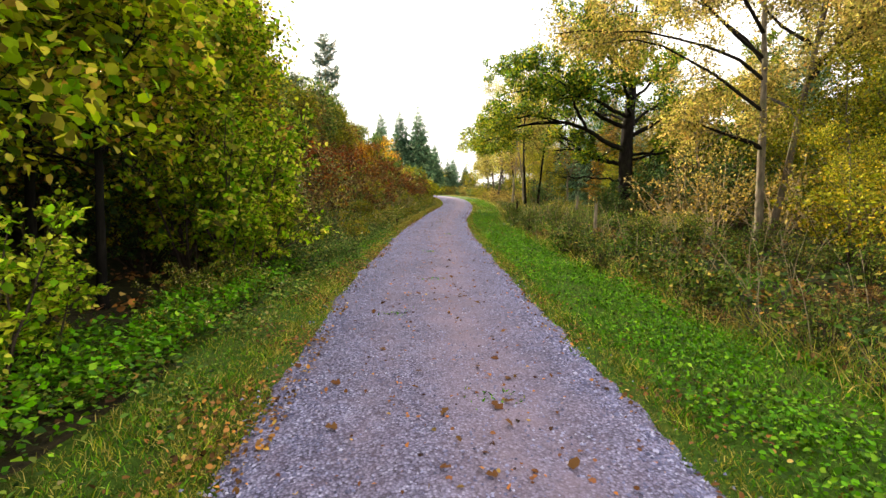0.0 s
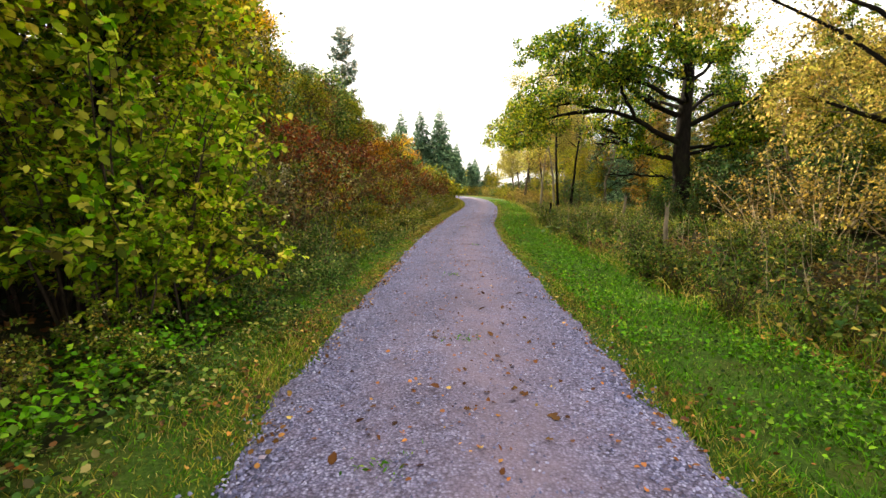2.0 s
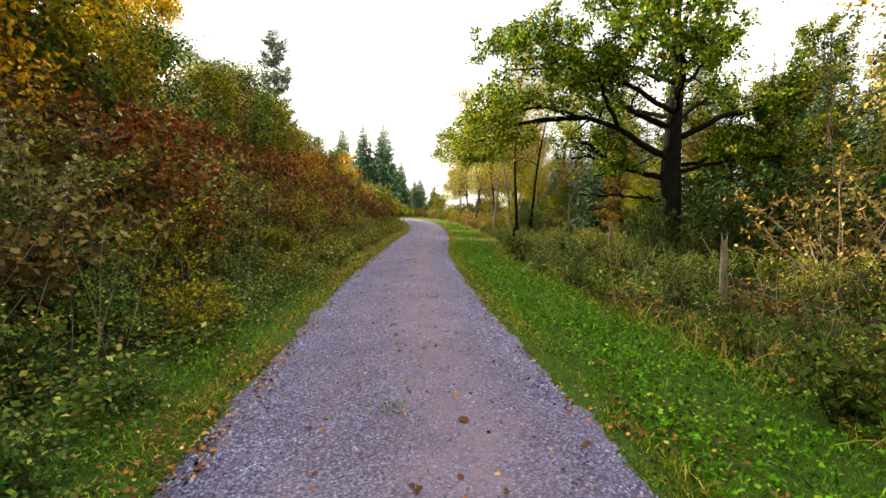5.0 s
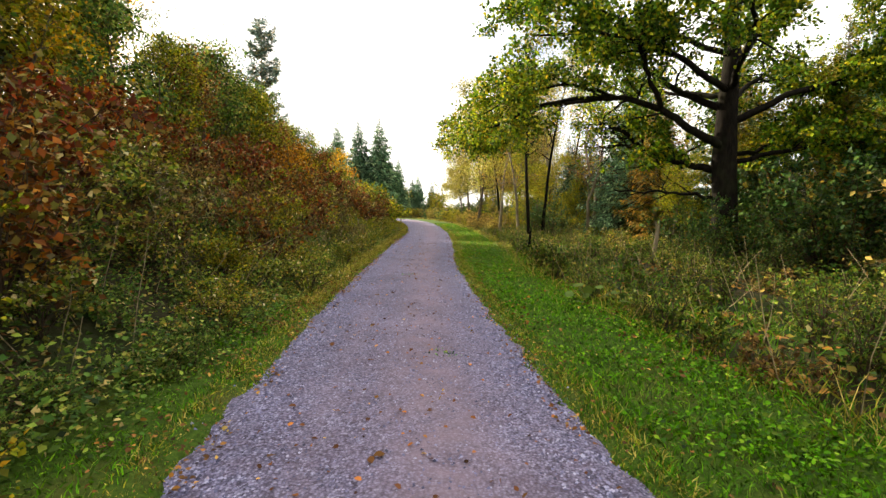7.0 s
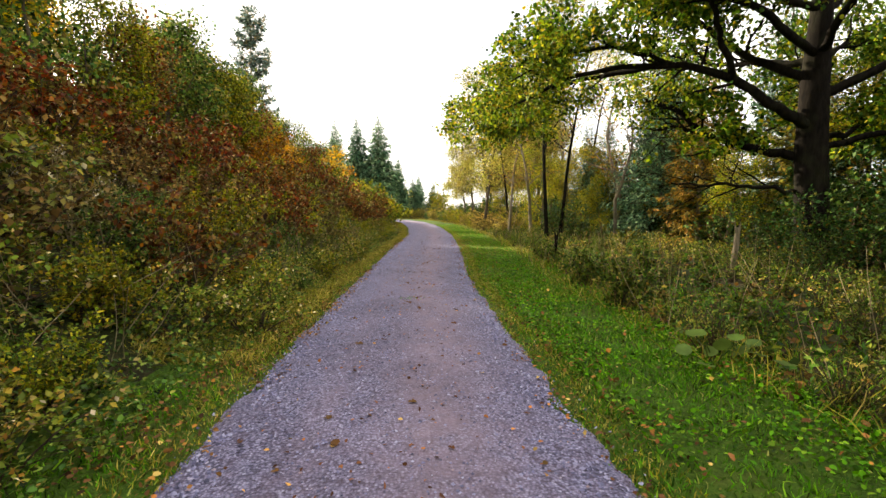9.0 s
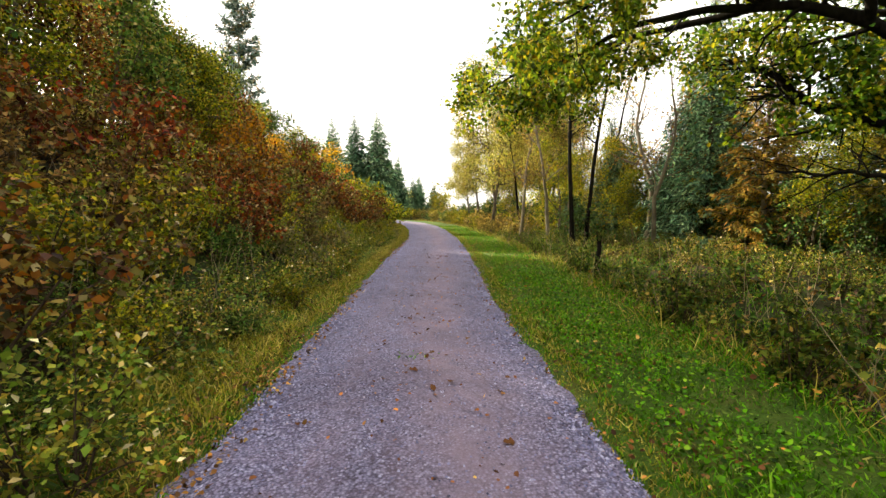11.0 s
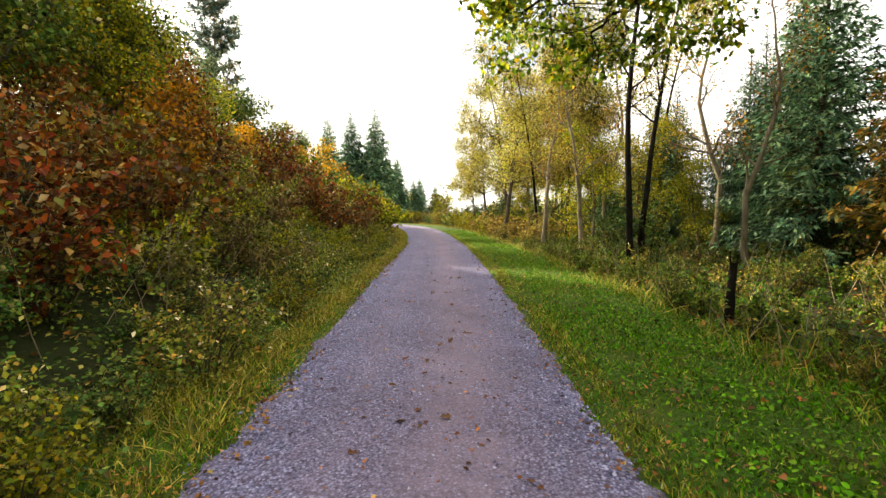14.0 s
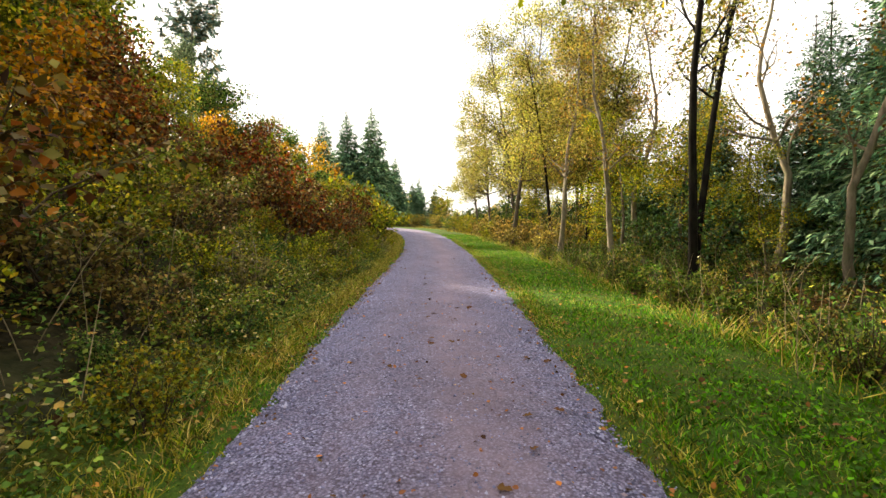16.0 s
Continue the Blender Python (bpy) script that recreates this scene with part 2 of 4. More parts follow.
b.inputs["Roughness"].default_value, b.inputs["Specular IOR Level"].default_value = 0.85, 0.3
bumped(nt, b, mixed(nt, 0.5, vor.outputs["Distance"], fine), 1.0, 0.02)
M["gravel"] = m

m, nt, b = shader("stone")
geo = nt.nodes.new("ShaderNodeNewGeometry")
nt.links.new(ramp(nt, geo.outputs["Random Per Island"], [(0.0, (0.04, 0.039, 0.08)), (0.5, (0.17, 0.165, 0.30)), (0.85, (0.33, 0.32, 0.50)), (0.97, (0.46, 0.45, 0.62)), (1.0, (0.30, 0.19, 0.19))]), b.inputs["Base Color"])
b.inputs["Roughness"].default_value = 0.8
M["stone"] = m

m, nt, b = shader("soil")
n1, n2 = noise_tex(nt, 0.5, 5.0), noise_tex(nt, 8.0, 5.0, 0.65)
col = ramp(nt, n2, [(0.3, (0.014, 0.012, 0.008)), (0.5, (0.035, 0.028, 0.015)), (0.75, (0.075, 0.055, 0.028))])
col = mixed(nt, ramp(nt, n1, [(0.4, (0, 0, 0)), (0.6, (0.7, 0.7, 0.7))]), col, (0.03, 0.045, 0.012))
nt.links.new(col, b.inputs["Base Color"])
b.inputs["Roughness"].default_value, b.inputs["Specular IOR Level"].default_value = 0.95, 0.08
bumped(nt, b, n2, 0.8, 0.06)
M["soil"] = m

m, nt, b = shader("turf")
n1, n2 = noise_tex(nt, 1.3, 4.0), noise_tex(nt, 30.0, 5.0, 0.7)
col = ramp(nt, n2, [(0.3, (0.03, 0.055, 0.01)), (0.55, (0.07, 0.13, 0.015)), (0.8, (0.15, 0.19, 0.03))])
col = mixed(nt, ramp(nt, n1, [(0.5, (0, 0, 0)), (0.7, (0.6, 0.6, 0.6))]), col, (0.13, 0.10, 0.03))
nt.links.new(col, b.inputs["Base Color"])
b.inputs["Roughness"].default_value, b.inputs["Specular IOR Level"].default_value = 0.95, 0.08
bumped(nt, b, n2, 0.9, 0.04)
M["turf"] = m

# ---------------------------------------------------------------- plan: path line and terrain
LINE_Y = [-60, -4, 2, 5, 7.5, 14, 17, 21, 25, 30, 37, 48, 60, 68, 75, 83, 90, 96, 101, 106, 112]
LINE_X = [0.3, 0.3, 0.14, -0.06, -0.18, -0.25, -0.28, -0.18, -0.06, 0.30, 0.75, 1.45, 1.6, 1.2, 0.2, -2.6, -7.0, -13.5, -21.0, -31.0, -46.0]
rng = np.random.default_rng(7)


def centre(y):
    # a small moving mean rounds the joints of the line
    return sum(np.interp(y + k, LINE_Y, LINE_X) for k in (-2, -1, 0, 1, 2)) / 5


def half(y):
    return np.interp(y, [-60, 3, 8, 18, 26, 32, 37, 60, 112], [1.29, 1.31, 1.36, 1.29, 1.28, 1.42, 1.5, 1.65, 1.8])


def smooth(a, b, v):
    t = np.clip((v - a) / (b - a), 0, 1)
    return t * t * (3 - 2 * t)


def lawn(y):
    return np.interp(y, [0, 12, 20, 25, 30, 40], [1.65, 1.75, 1.85, 2.05, 2.4, 2.5])


def rise(y):
    return 0.75 * smooth(48, 95, y)


def terrain(x, y):
    """Height of the ground: path bed, verges, bank on one side, shallow ditch on the other."""
    x, y = np.asarray(x, float), np.asarray(y, float)
    d = x - centre(y)
    h = half(y)
    wob = 0.05 * np.sin(x * 1.7 + y * 0.9) + 0.04 * np.sin(y * 2.1 - x * 1.3)
    s = np.clip(-d - h - 0.9 - 3.6 * (1 - smooth(7.5, 11.5, y)), 0, None)
    top = 5.6 * (1 - 0.72 * smooth(62, 92, y)) * (0.75 + 0.25 * smooth(0, 10, y))
    bank = top * (1 - np.exp(-(s / (top * 1.45)) ** 1.25)) + 0.10 * np.clip(s, 0, 1) * np.sin(x * 2.3 + y * 1.1)
    r = np.clip(d - h - lawn(y), 0, None)
    ditch = -0.28 * np.exp(-((r - 0.9) / 0.7) ** 2) * (r > 0) - 3.0 * smooth(10, 60, r) + wob * np.clip(r, 0, 1)
    bed = -0.07 + 0.09 * smooth(-0.04, 0.22, np.abs(d) - h)
    far = smooth(120, 400, np.hypot(x, y - 40))
    z = rise(y) + bed + np.where(d < 0, bank, ditch)
    return z * (1 - far) + far * (-1.0)


# ---------------------------------------------------------------- mesh helpers


def mesh_from(name, verts, tris, material, soft=False):
    me = bpy.data.meshes.new(name)
    verts, tris = np.asarray(verts, np.float32), np.asarray(tris, np.int32)
    k = tris.shape[1]
    me.vertices.add(len(verts))
    me.vertices.foreach_set("co", verts.ravel())
    me.loops.add(tris.size)
    me.loops.foreach_set("vertex_index", tris.ravel())
    me.polygons.add(len(tris))
    me.polygons.foreach_set("loop_start", np.arange(0, tris.size, k, dtype=np.int32))
    me.polygons.foreach_set("loop_total", np.full(len(tris), k, np.int32))
    if soft:
        me.polygons.foreach_set("use_smooth", np.ones(len(tris), bool))
    me.materials.append(material)
    me.update(calc_edges=True)
    return me


def part(name, me, parent, label="", kind=""):
    ob = new(name, me)
    ob.parent = parent
    tagged(ob, kind=kind)
    if label:
        tagged(ob, label)
    return ob


def unit(v):
    return v / np.maximum(np.linalg.norm(v, axis=-1, keepdims=True), 1e-9)


# leaf outlines: along, across, lift
LEAF = (np.array([(0, 0, 0), (0.45, 0.36, 0.10), (1, 0, -0.06), (0.45, -0.36, 0.10)]), np.array([(0, 2, 1), (0, 3, 2)]))
BROAD = (np.array([(0, 0, 0), (0.22, 0.34, 0.08), (0.62, 0.33, 0.07), (1, 0, -0.08), (0.62, -0.33, 0.07), (0.22, -0.34, 0.08)]),
         np.array([(0, 3, 2), (0, 2, 1), (0, 4, 3), (0, 5, 4)]))
OAK = (np.array([(0, 0, 0), (0.25, 0.13, 0.03), (0.38, 0.32, 0.08), (0.5, 0.17, 0.03), (0.68, 0.36, 0.08), (0.8, 0.18, 0.02), (1, 0, -0.05),
                 (0.8, -0.18, 0.02), (0.68, -0.36, 0.08), (0.5, -0.17, 0.03), (0.38, -0.32, 0.08), (0.25, -0.13, 0.03)]),
       np.array([(0, 3, 1), (1, 3, 2), (3, 6, 5), (3, 5, 4), (0, 6, 3), (0, 11, 9), (11, 10, 9), (9, 7, 6), (9, 8, 7), (0, 9, 6)]))
MAPLE = (np.array([(0, 0, 0), (0.1, 0.3, 0.05), (0.3, 0.5, 0.1), (0.45, 0.2, 0.02), (0.75, 0.32, 0.08), (1, 0, 0), (0.75, -0.32, 0.08), (0.45, -0.2, 0.02), (0.3, -0.5, 0.1), (0.1, -0.3, 0.05)]),
         np.array([(0, 3, 1), (1, 3, 2), (0, 5, 3), (3, 5, 4), (0, 9, 7), (9, 8, 7), (0, 7, 5), (7, 6, 5)]))
ROUND = (np.array([(0, 0, 0.03)] + [(0.5 - 0.5 * math.cos(t), 0.55 * math.sin(t), 0.07 * math.sin(1.5 * t) ** 2) for t in (0.5, 1.1, 1.7, 2.4, 3.14, 3.88, 4.58, 5.18, 5.78)]), np.array([(0, k + 1, k) for k in range(1, 9)]))
SPRAY = (np.array([(0, 0, 0), (0.5, 0.16, -0.02), (1, 0, -0.16), (0.5, -0.16, -0.02), ]), np.array([(0, 2, 1), (0, 3, 2)]))
BLADE = (np.array([(0, 0.5, 0), (0, -0.5, 0), (0.6, 0.35, 0), (0.6, -0.35, 0), (1, 0, 0)]), np.array([(0, 1, 3), (0, 3, 2), (2, 3, 4)]))


def leaves(name, at, along, size, shape, material, g, tilt=0.6, wide=1.0):
    """One mesh of many leaves: at their places, pointing along, with uneven faces."""
    n = len(at)
    along = unit(along + g.normal(0, 0.35, (n, 3)))
    up = unit(np.array([0, 0, 1.0]) + g.normal(0, tilt, (n, 3)))
    across = unit(np.cross(up, along))
    nrm = np.cross(along, across)
    size = np.broadcast_to(size, n)[:, None, None]
    t, f = shape
    v = at[:, None, :] + size * (t[None, :, 0:1] * along[:, None, :] + wide * t[None, :, 1:2] * across[:, None, :] + t[None, :, 2:3] * nrm[:, None, :])
    idx = f[None] + (np.arange(n) * len(t))[:, None, None]
    return mesh_from(name, v.reshape(-1, 3), idx.reshape(-1, 3), material)


def tubes(name, lines, material, sides=6):
    """One mesh of tapered, bending round stems. lines: lists of (points, radii)."""
    vs, fs, o = [], [], 0
    ang = np.linspace(0, 2 * np.pi, sides, endpoint=False)
    for p, r in lines:
        p, r = np.asarray(p, float), np.asarray(r, float)
        d = unit(np.gradient(p, axis=0))
        ref = np.where(np.abs(d[:, 2:3]) > 0.9, np.array([[1.0, 0, 0]]), np.array([[0, 0, 1.0]]))
        u = unit(np.cross(d, ref))
        w = np.cross(d, u)
        lump = 1 + 0.10 * np.sin(3 * ang[None, :, None] + np.arange(len(p))[:, None, None])
        ring = p[:, None] + r[:, None, None] * lump * (np.cos(ang)[None, :, None] * u[:, None] + np.sin(ang)[None, :, None] * w[:, None])
        vs.append(ring.reshape(-1, 3))
        k = np.arange(len(p) - 1)[:, None] * sides + np.arange(sides)[None]
        k2 = np.arange(len(p) - 1)[:, None] * sides + (np.arange(sides)[None] + 1) % sides
        fs.append(o + np.stack([k, k2, k2 + sides, k + sides], -1).reshape(-1, 4))
        o += len(p) * sides
    return mesh_from(name, np.concatenate(vs), np.concatenate(fs), material, True)


def wander(g, start, way, length, r0, r1, bend=0.25, lift=0.0, steps=7):
    p, d = [np.asarray(start, float)], unit(np.asarray(way, float))
    for i in range(steps):
        d = unit(d + g.normal(0, bend, 3) * 0.6 + np.array([0, 0, lift]))
        p.append(p[-1] + d * length / steps)
    return np.array(p), np.linspace(r0, r1, steps + 1)


def along_line(line, f):
    p, r = line
    k = f * (len(p) - 1)
    i = min(int(k), len(p) - 2)
    return p[i] + (p[i + 1] - p[i]) * (k - i), unit(p[i + 1] - p[i]), r[i] + (r[i + 1] - r[i]) * (k - i)


def branch_out(g, line, n, lo, hi, length, ratio=0.5, spread=0.9, lift=0.05, bend=0.25, steps=5, shrink=0.5):
    made = []
    for f in np.sort(g.uniform(lo, hi, n)):
        at, d, r = along_line(line, f)
        side = unit(g.normal(0, 1, 3) * np.array([1, 1, 0.5]))
        way = unit(d * (1 - spread * 0.5) + side * spread)
        ln = length * g.uniform(0.6, 1.15) * (1 - shrink * (f - lo) / max(hi - lo, 1e-6))
        made.append(wander(g, at, way, ln, r * ratio, max(r * ratio * 0.25, 0.003), bend, lift, steps))
    return made


def tips(g, lines, per, jitter, low=0.15):
    """Places and ways for leaves along the outer part of twigs."""
    at, way = [], []
    for p, r in lines:
        f = (1 - (1 - low) * g.random(per) ** 1.3) * (len(p) - 1)
        i = np.minimum(f.astype(int), len(p) - 2)
        d = p[i + 1] - p[i]
        at.append(p[i] + d * (f - i)[:, None] + g.normal(0, jitter, (per, 3)))
        way.append(unit(d) * 0.6 + g.normal(0, 0.7, (per, 3)) + np.array([0, 0, -0.25]))
    return np.concatenate(at), np.concatenate(way)


def place(ob, x, y, turn=0.0, scale=1.0, sink=0.03, lean=(0, 0)):
    z = float(terrain(x, y)) - sink
    return pose(x, y, z, lean[0], lean[1], turn) @ Matrix.Scale(scale, 4)


# ---------------------------------------------------------------- ground and path
def spaced(lo, hi, inner_lo, inner_hi, step):
    inner = np.arange(inner_lo, inner_hi + 1e-6, step)
    left = inner_lo - np.geomspace(step, inner_lo - lo, 24)[::-1]
    right = inner_hi + np.geomspace(step, hi - inner_hi, 24)
    return np.concatenate([left, inner, right])


gx, gy = spaced(-1500, 1500, -14, 16, 0.25), spaced(-1500, 1800, -6, 100, 0.5)
X, Y = np.meshgrid(gx, gy)
Z = terrain(X, Y)
ids = np.arange(X.size).reshape(X.shape)
quads = np.stack([ids[:-1, :-1], ids[:-1, 1:], ids[1:, 1:], ids[1:, :-1]], -1).reshape(-1, 4)
ground = new("ground", mesh_from("ground", np.stack([X, Y, Z], -1).reshape(-1, 3), quads, M["soil"], True))
ground.data.materials.append(M["turf"])
fx, fy = X[:-1, :-1].ravel(), Y[:-1, :-1].ravel()
fd = np.abs(fx + 0.12 - centre(fy)) - half(fy)
on_verge = (fd < np.where(fx > centre(fy), lawn(fy) + 0.2, 1.1)) & (fy > -40) & (fy < 112)
ground.data.polygons.foreach_set("material_index", on_verge.astype(np.int32))
tagged(ground, "dark woodland soil rising into a bank beside the path", "ground", kind="structure")

py = np.concatenate([np.arange(-25, 60, 0.12), np.arange(60, 111, 0.4)])
u = np.linspace(-1, 1, 29)
PY, U = np.meshgrid(py, u, indexing="ij")
edge = half(PY) + 0.038 * np.sin(PY * 2.3 + np.sign(U)) + 0.034 * np.sin(PY * 6.1 + 2 * np.sign(U)) + 0.04 * np.sin(PY * 0.9 + 4 * np.sign(U)) * np.sin(PY * 4.1) + 0.02 * np.sin(PY * 13.7 + 3 * np.sign(U)) + 0.025 * np.sin(PY * 23.1 + 5 * np.sign(U)) * np.sin(PY * 3.3)
slope = np.gradient(centre(py), py)[:, None]
PX = centre(PY) + U * edge / np.sqrt(1 + slope ** 2)
PYY = PY - U * edge * slope / np.sqrt(1 + slope ** 2)
lump = 0.006 * np.sin(PX * 9 + PY * 4) + 0.005 * np.sin(PX * 17 - PY * 11) + rng.normal(0, 0.003, PX.shape)
PZ = rise(PYY) + 0.045 * (1 - U ** 2) - 0.012 * np.exp(-((np.abs(U) - 0.45) / 0.14) ** 2) - 0.035 * np.abs(U) ** 12 + lump
ids = np.arange(PX.size).reshape(PX.shape)
quads = np.stack([ids[:-1, :-1], ids[:-1, 1:], ids[1:, 1:], ids[1:, :-1]], -1).reshape(-1, 4)
path = new("path", mesh_from("path", np.stack([PX, PYY, PZ], -1).reshape(-1, 3), quads, M["gravel"], True))
wear = np.exp(-((U - 0.22 - 0.06 * np.sin(PY * 0.7)) / 0.34) ** 2) + 0.35 * np.exp(-((U + 0.42) / 0.12) ** 2)
path.data.attributes.new("wear", "FLOAT", "POINT").data.foreach_set("value", wear.ravel().astype(np.float32))
tagged(path, "grey-violet crushed gravel footpath with worn wheel tracks", "path", kind="structure")


def path_top(x, y):
    uu = np.clip((x - centre(y)) / half(y), -1, 1)
    return rise(y) + 0.045 * (1 - uu ** 2) - 0.012 * np.exp(-((np.abs(uu) - 0.45) / 0.14) ** 2) - 0.035 * np.abs(uu) ** 12


def loose_stones():
    g = np.random.default_rng(11)
    n = 52000
    y = 0.6 + 39 * g.random(n) ** 1.2
    uu = np.where(g.random(n) < 0.45, np.sign(g.uniform(-1, 1, n)) * (1.0 - np.abs(g.normal(0, 0.14, n))) + g.normal(0, 0.05, n), g.uniform(-1, 1, n))
    x = centre(y) + uu * half(y)
    s = g.uniform(0.005, 0.013, n) * (1 + 0.6 * (np.abs(uu) > 0.8) * g.random(n))
    t = np.array([(1, 0, 0), (0.1, 1, 0), (-1, 0.1, 0), (0, -1, 0), (0.1, 0.1, 0.85)], float)
    f = np.array([(0, 1, 4), (1, 2, 4), (2, 3, 4), (3, 0, 4)])
    a = g.uniform(0, 6.28, n)
    v = t[None] * g.uniform(0.6, 1.4, (n, 5, 3))
    rx = v[..., 0] * np.cos(a)[:, None] - v[..., 1] * np.sin(a)[:, None]
    ry = v[..., 0] * np.sin(a)[:, None] + v[..., 1] * np.cos(a)[:, None]
    out = np.stack([x[:, None] + rx * s[:, None], y[:, None] + ry * s[:, None], np.where(np.abs(uu) < 1.0, path_top(x, y), np.maximum(terrain(x, y), rise(y) - 0.045))[:, None] + v[..., 2] * s[:, None] - 0.001], -1)
    idx = f[None] + (np.arange(n) * 5)[:, None, None]
    ob = new("gravel", mesh_from("gravel", out.reshape(-1, 3), idx.reshape(-1, 3), M["stone"]))
    tagged(ob, "loose grey crushed stones strewn over the path", "gravel", kind="stuff")


loose_stones()


# ---------------------------------------------------------------- grass and low verge plants
def verge_grass(name, label, side, y0, y1, n, inner, outer, tall, material, wide=0.006):
    g = np.random.default_rng(abs(hash_of(name)))
    y = y0 + (y1 - y0) * g.random(n) ** 1.3
    w = g.random(n)
    d = (inner + (outer - inner) * w) * (lawn(y) / 1.8 if side > 0 else 1.0) + g.normal(0, 0.05, n)
    x = centre(y) + side * (half(y) + d)
    clump = 0.6 + 0.5 * np.sin(x * 5.3 + y * 3.1) * np.sin(y * 4.7 - x * 2.2) + 0.3 * np.sin(y * 1.3 + x)
    keep = g.random(n) < np.clip(0.55 + clump * 0.5, 0.35, 1) * np.clip(0.6 + d / 0.2, 0.35, 1)
    x, y, d, clump = x[keep], y[keep], d[keep], clump[keep]
    k = len(x)
    at = np.stack([x, y, np.maximum(terrain(x, y), rise(y) - 0.025) - 0.01], -1)
    way = np.stack([g.normal(0, 0.45, k), g.normal(0, 0.45, k), np.ones(k)], -1)
    size = tall * g.uniform(0.45, 1.25, k) * np.clip(0.5 + 0.55 * clump, 0.4, 1.3) * np.clip(0.45 + d / 0.4, 0.4, 1)
    way = unit(way)
    across = unit(np.cross(way, g.normal(0, 1, (k, 3))))
    bend = np.stack([g.normal(0, 1, k), g.normal(0, 1, k), np.full(k, -0.5)], -1) * 0.35
    t, f = BLADE
    wd = wide * g.uniform(0.6, 1.5, k) * (1 + y / 30)
    v = at[:, None] + size[:, None, None] * t[None, :, 0:1] * way[:, None] + wd[:, None, None] * t[None, :, 1:2] * across[:, None] + (size[:, None, None] * t[None, :, 0:1] ** 2) * bend[:, None]
    idx = f[None] + (np.arange(k) * len(t))[:, None, None]
    ob = new(name, mesh_from(name, v.reshape(-1, 3), idx.reshape(-1, 3), material))
    tagged(ob, label, "grass", kind="stuff")


def hash_of(s):
    return sum(ord(c) * (i + 3) for i, c in enumerate(s))


verge_grass("verge_grass", "short lush green grass on the path's wide verge", 1, -4, 66, 215000, -0.04, 2.1, 0.095, M["grass"])
verge_grass("bank_foot_grass", "rough green grass along the foot of the bank", -1, -4, 66, 84000, -0.04, 0.9, 0.085, M["grass"])
verge_grass("dry_verge_grass", "bleached yellow grass mixed into the bank foot", -1, 19, 75, 66000, 0.12, 1.3, 0.19, M["dry_grass"], 0.004)
verge_grass("olive_verge_grass", "short olive grass along the foot of the hedge", -1, -3, 9, 16000, 0.0, 1.0, 0.10, M["dry_grass"], 0.004)
verge_grass("margin_grass", "tall green grass where the verge meets the thicket", 1, 1.0, 60, 26000, 1.75, 4.2, 0.26, M["grass"], 0.006)
verge_grass("dry_margin_grass", "pale dry grass at the edge of the thicket", 1, 2, 95, 13000, 1.5, 2.8, 0.4, M["dry_grass"], 0.005)


def low_leaves(name, label, material, n, side, lo, hi, y0, y1, height, size, shape, tilt=0.35, even=False):
    g = np.random.default_rng(hash_of(name))
    y = y0 + (y1 - y0) * g.random(n) ** 1.3
    d = g.uniform(lo, hi, n) * (lawn(y) / 1.8 if side > 0 else 1.0)
    x = centre(y) + side * (half(y) + d)
    keep = g.random(n) < np.clip(0.5 + (0.5 if even else 0.0) + 0.8 * np.sin(x * 2.9 + y * 1.7) * np.sin(y * 2.3 - x), 0.05, 1)
    x, y = x[keep], y[keep]
    k = len(x)
    at = np.stack([x, y, np.maximum(terrain(x, y), rise(y) - 0.01) + height * g.random(k) ** 0.7 + 0.01], -1)
    way = np.stack([g.normal(0, 1, k), g.normal(0, 1, k), g.normal(0.15, 0.2, k)], -1)
    ob = new(name, leaves(name, at, way, size * g.uniform(0.5, 1.3, k), shape, material, g, tilt))
    tagged(ob, label, "plants", kind="stuff")


low_leaves("clover", "low broad-leaved green clover and dandelion in the verge", M["clover"], 52000, 1, 0.25, 2.0, 0.5, 30, 0.09, 0.036, BROAD, 0.55)
low_leaves("bank_herbs", "low leafy green herbs at the foot of the bank", M["green_leaf"], 26000, -1, 0.35, 1.4, 0.5, 45, 0.18, 0.042, BROAD)
low_leaves("bank_cover", "leafy green ground cover on the lower bank", M["green_leaf"], 72000, -1, 0.6, 4.8, 9.5, 50, 0.34, 0.058, LEAF, 0.5, True)
low_leaves("thicket_cover", "leafy green ground cover in the thicket", M["nettle_leaf"], 36000, 1, 1.9, 9.0, 0.5, 55, 0.38, 0.085, LEAF, 0.5)
low_leaves("hollow_cover", "low green ferny growth in front of the hedge hollow", M["clover"], 14000, -1, 0.9, 1.9, -2, 9.5, 0.32, 0.06, LEAF, 0.5, True)
verge_grass("olive_lawn_grass", "olive and straw grass mixed into the wide verge", 1, 22, 66, 34000, 0.1, 2.1, 0.09, M["dry_grass"], 0.004)
low_leaves("lawn_litter", "brown fallen leaves scattered over the verge grass", M["litter"], 1500, 1, 0.2, 1.8, 15, 40, 0.06, 0.05, BROAD, 0.4)
verge_grass("edge_straw", "short bleached grass fringing the gravel", 1, 0.8, 60, 42000, -0.06, 0.26, 0.09, M["dry_grass"], 0.004)
verge_grass("bank_edge_straw", "short bleached grass fringing the gravel below the bank", -1, 0.8, 60, 42000, -0.06, 0.28, 0.09, M["dry_grass"], 0.004)
low_leaves("edge_litter", "brown fallen leaves gathered along the path edge", M["litter"], 15000, -1, -0.22, 0.6, 0.5, 50, 0.04, 0.036, BROAD, 0.4)
low_leaves("verge_litter", "brown fallen leaves lying in the verge grass", M["litter"], 6500, 1, -0.2, 0.7, 0.5, 50, 0.03, 0.036, BROAD, 0.4)
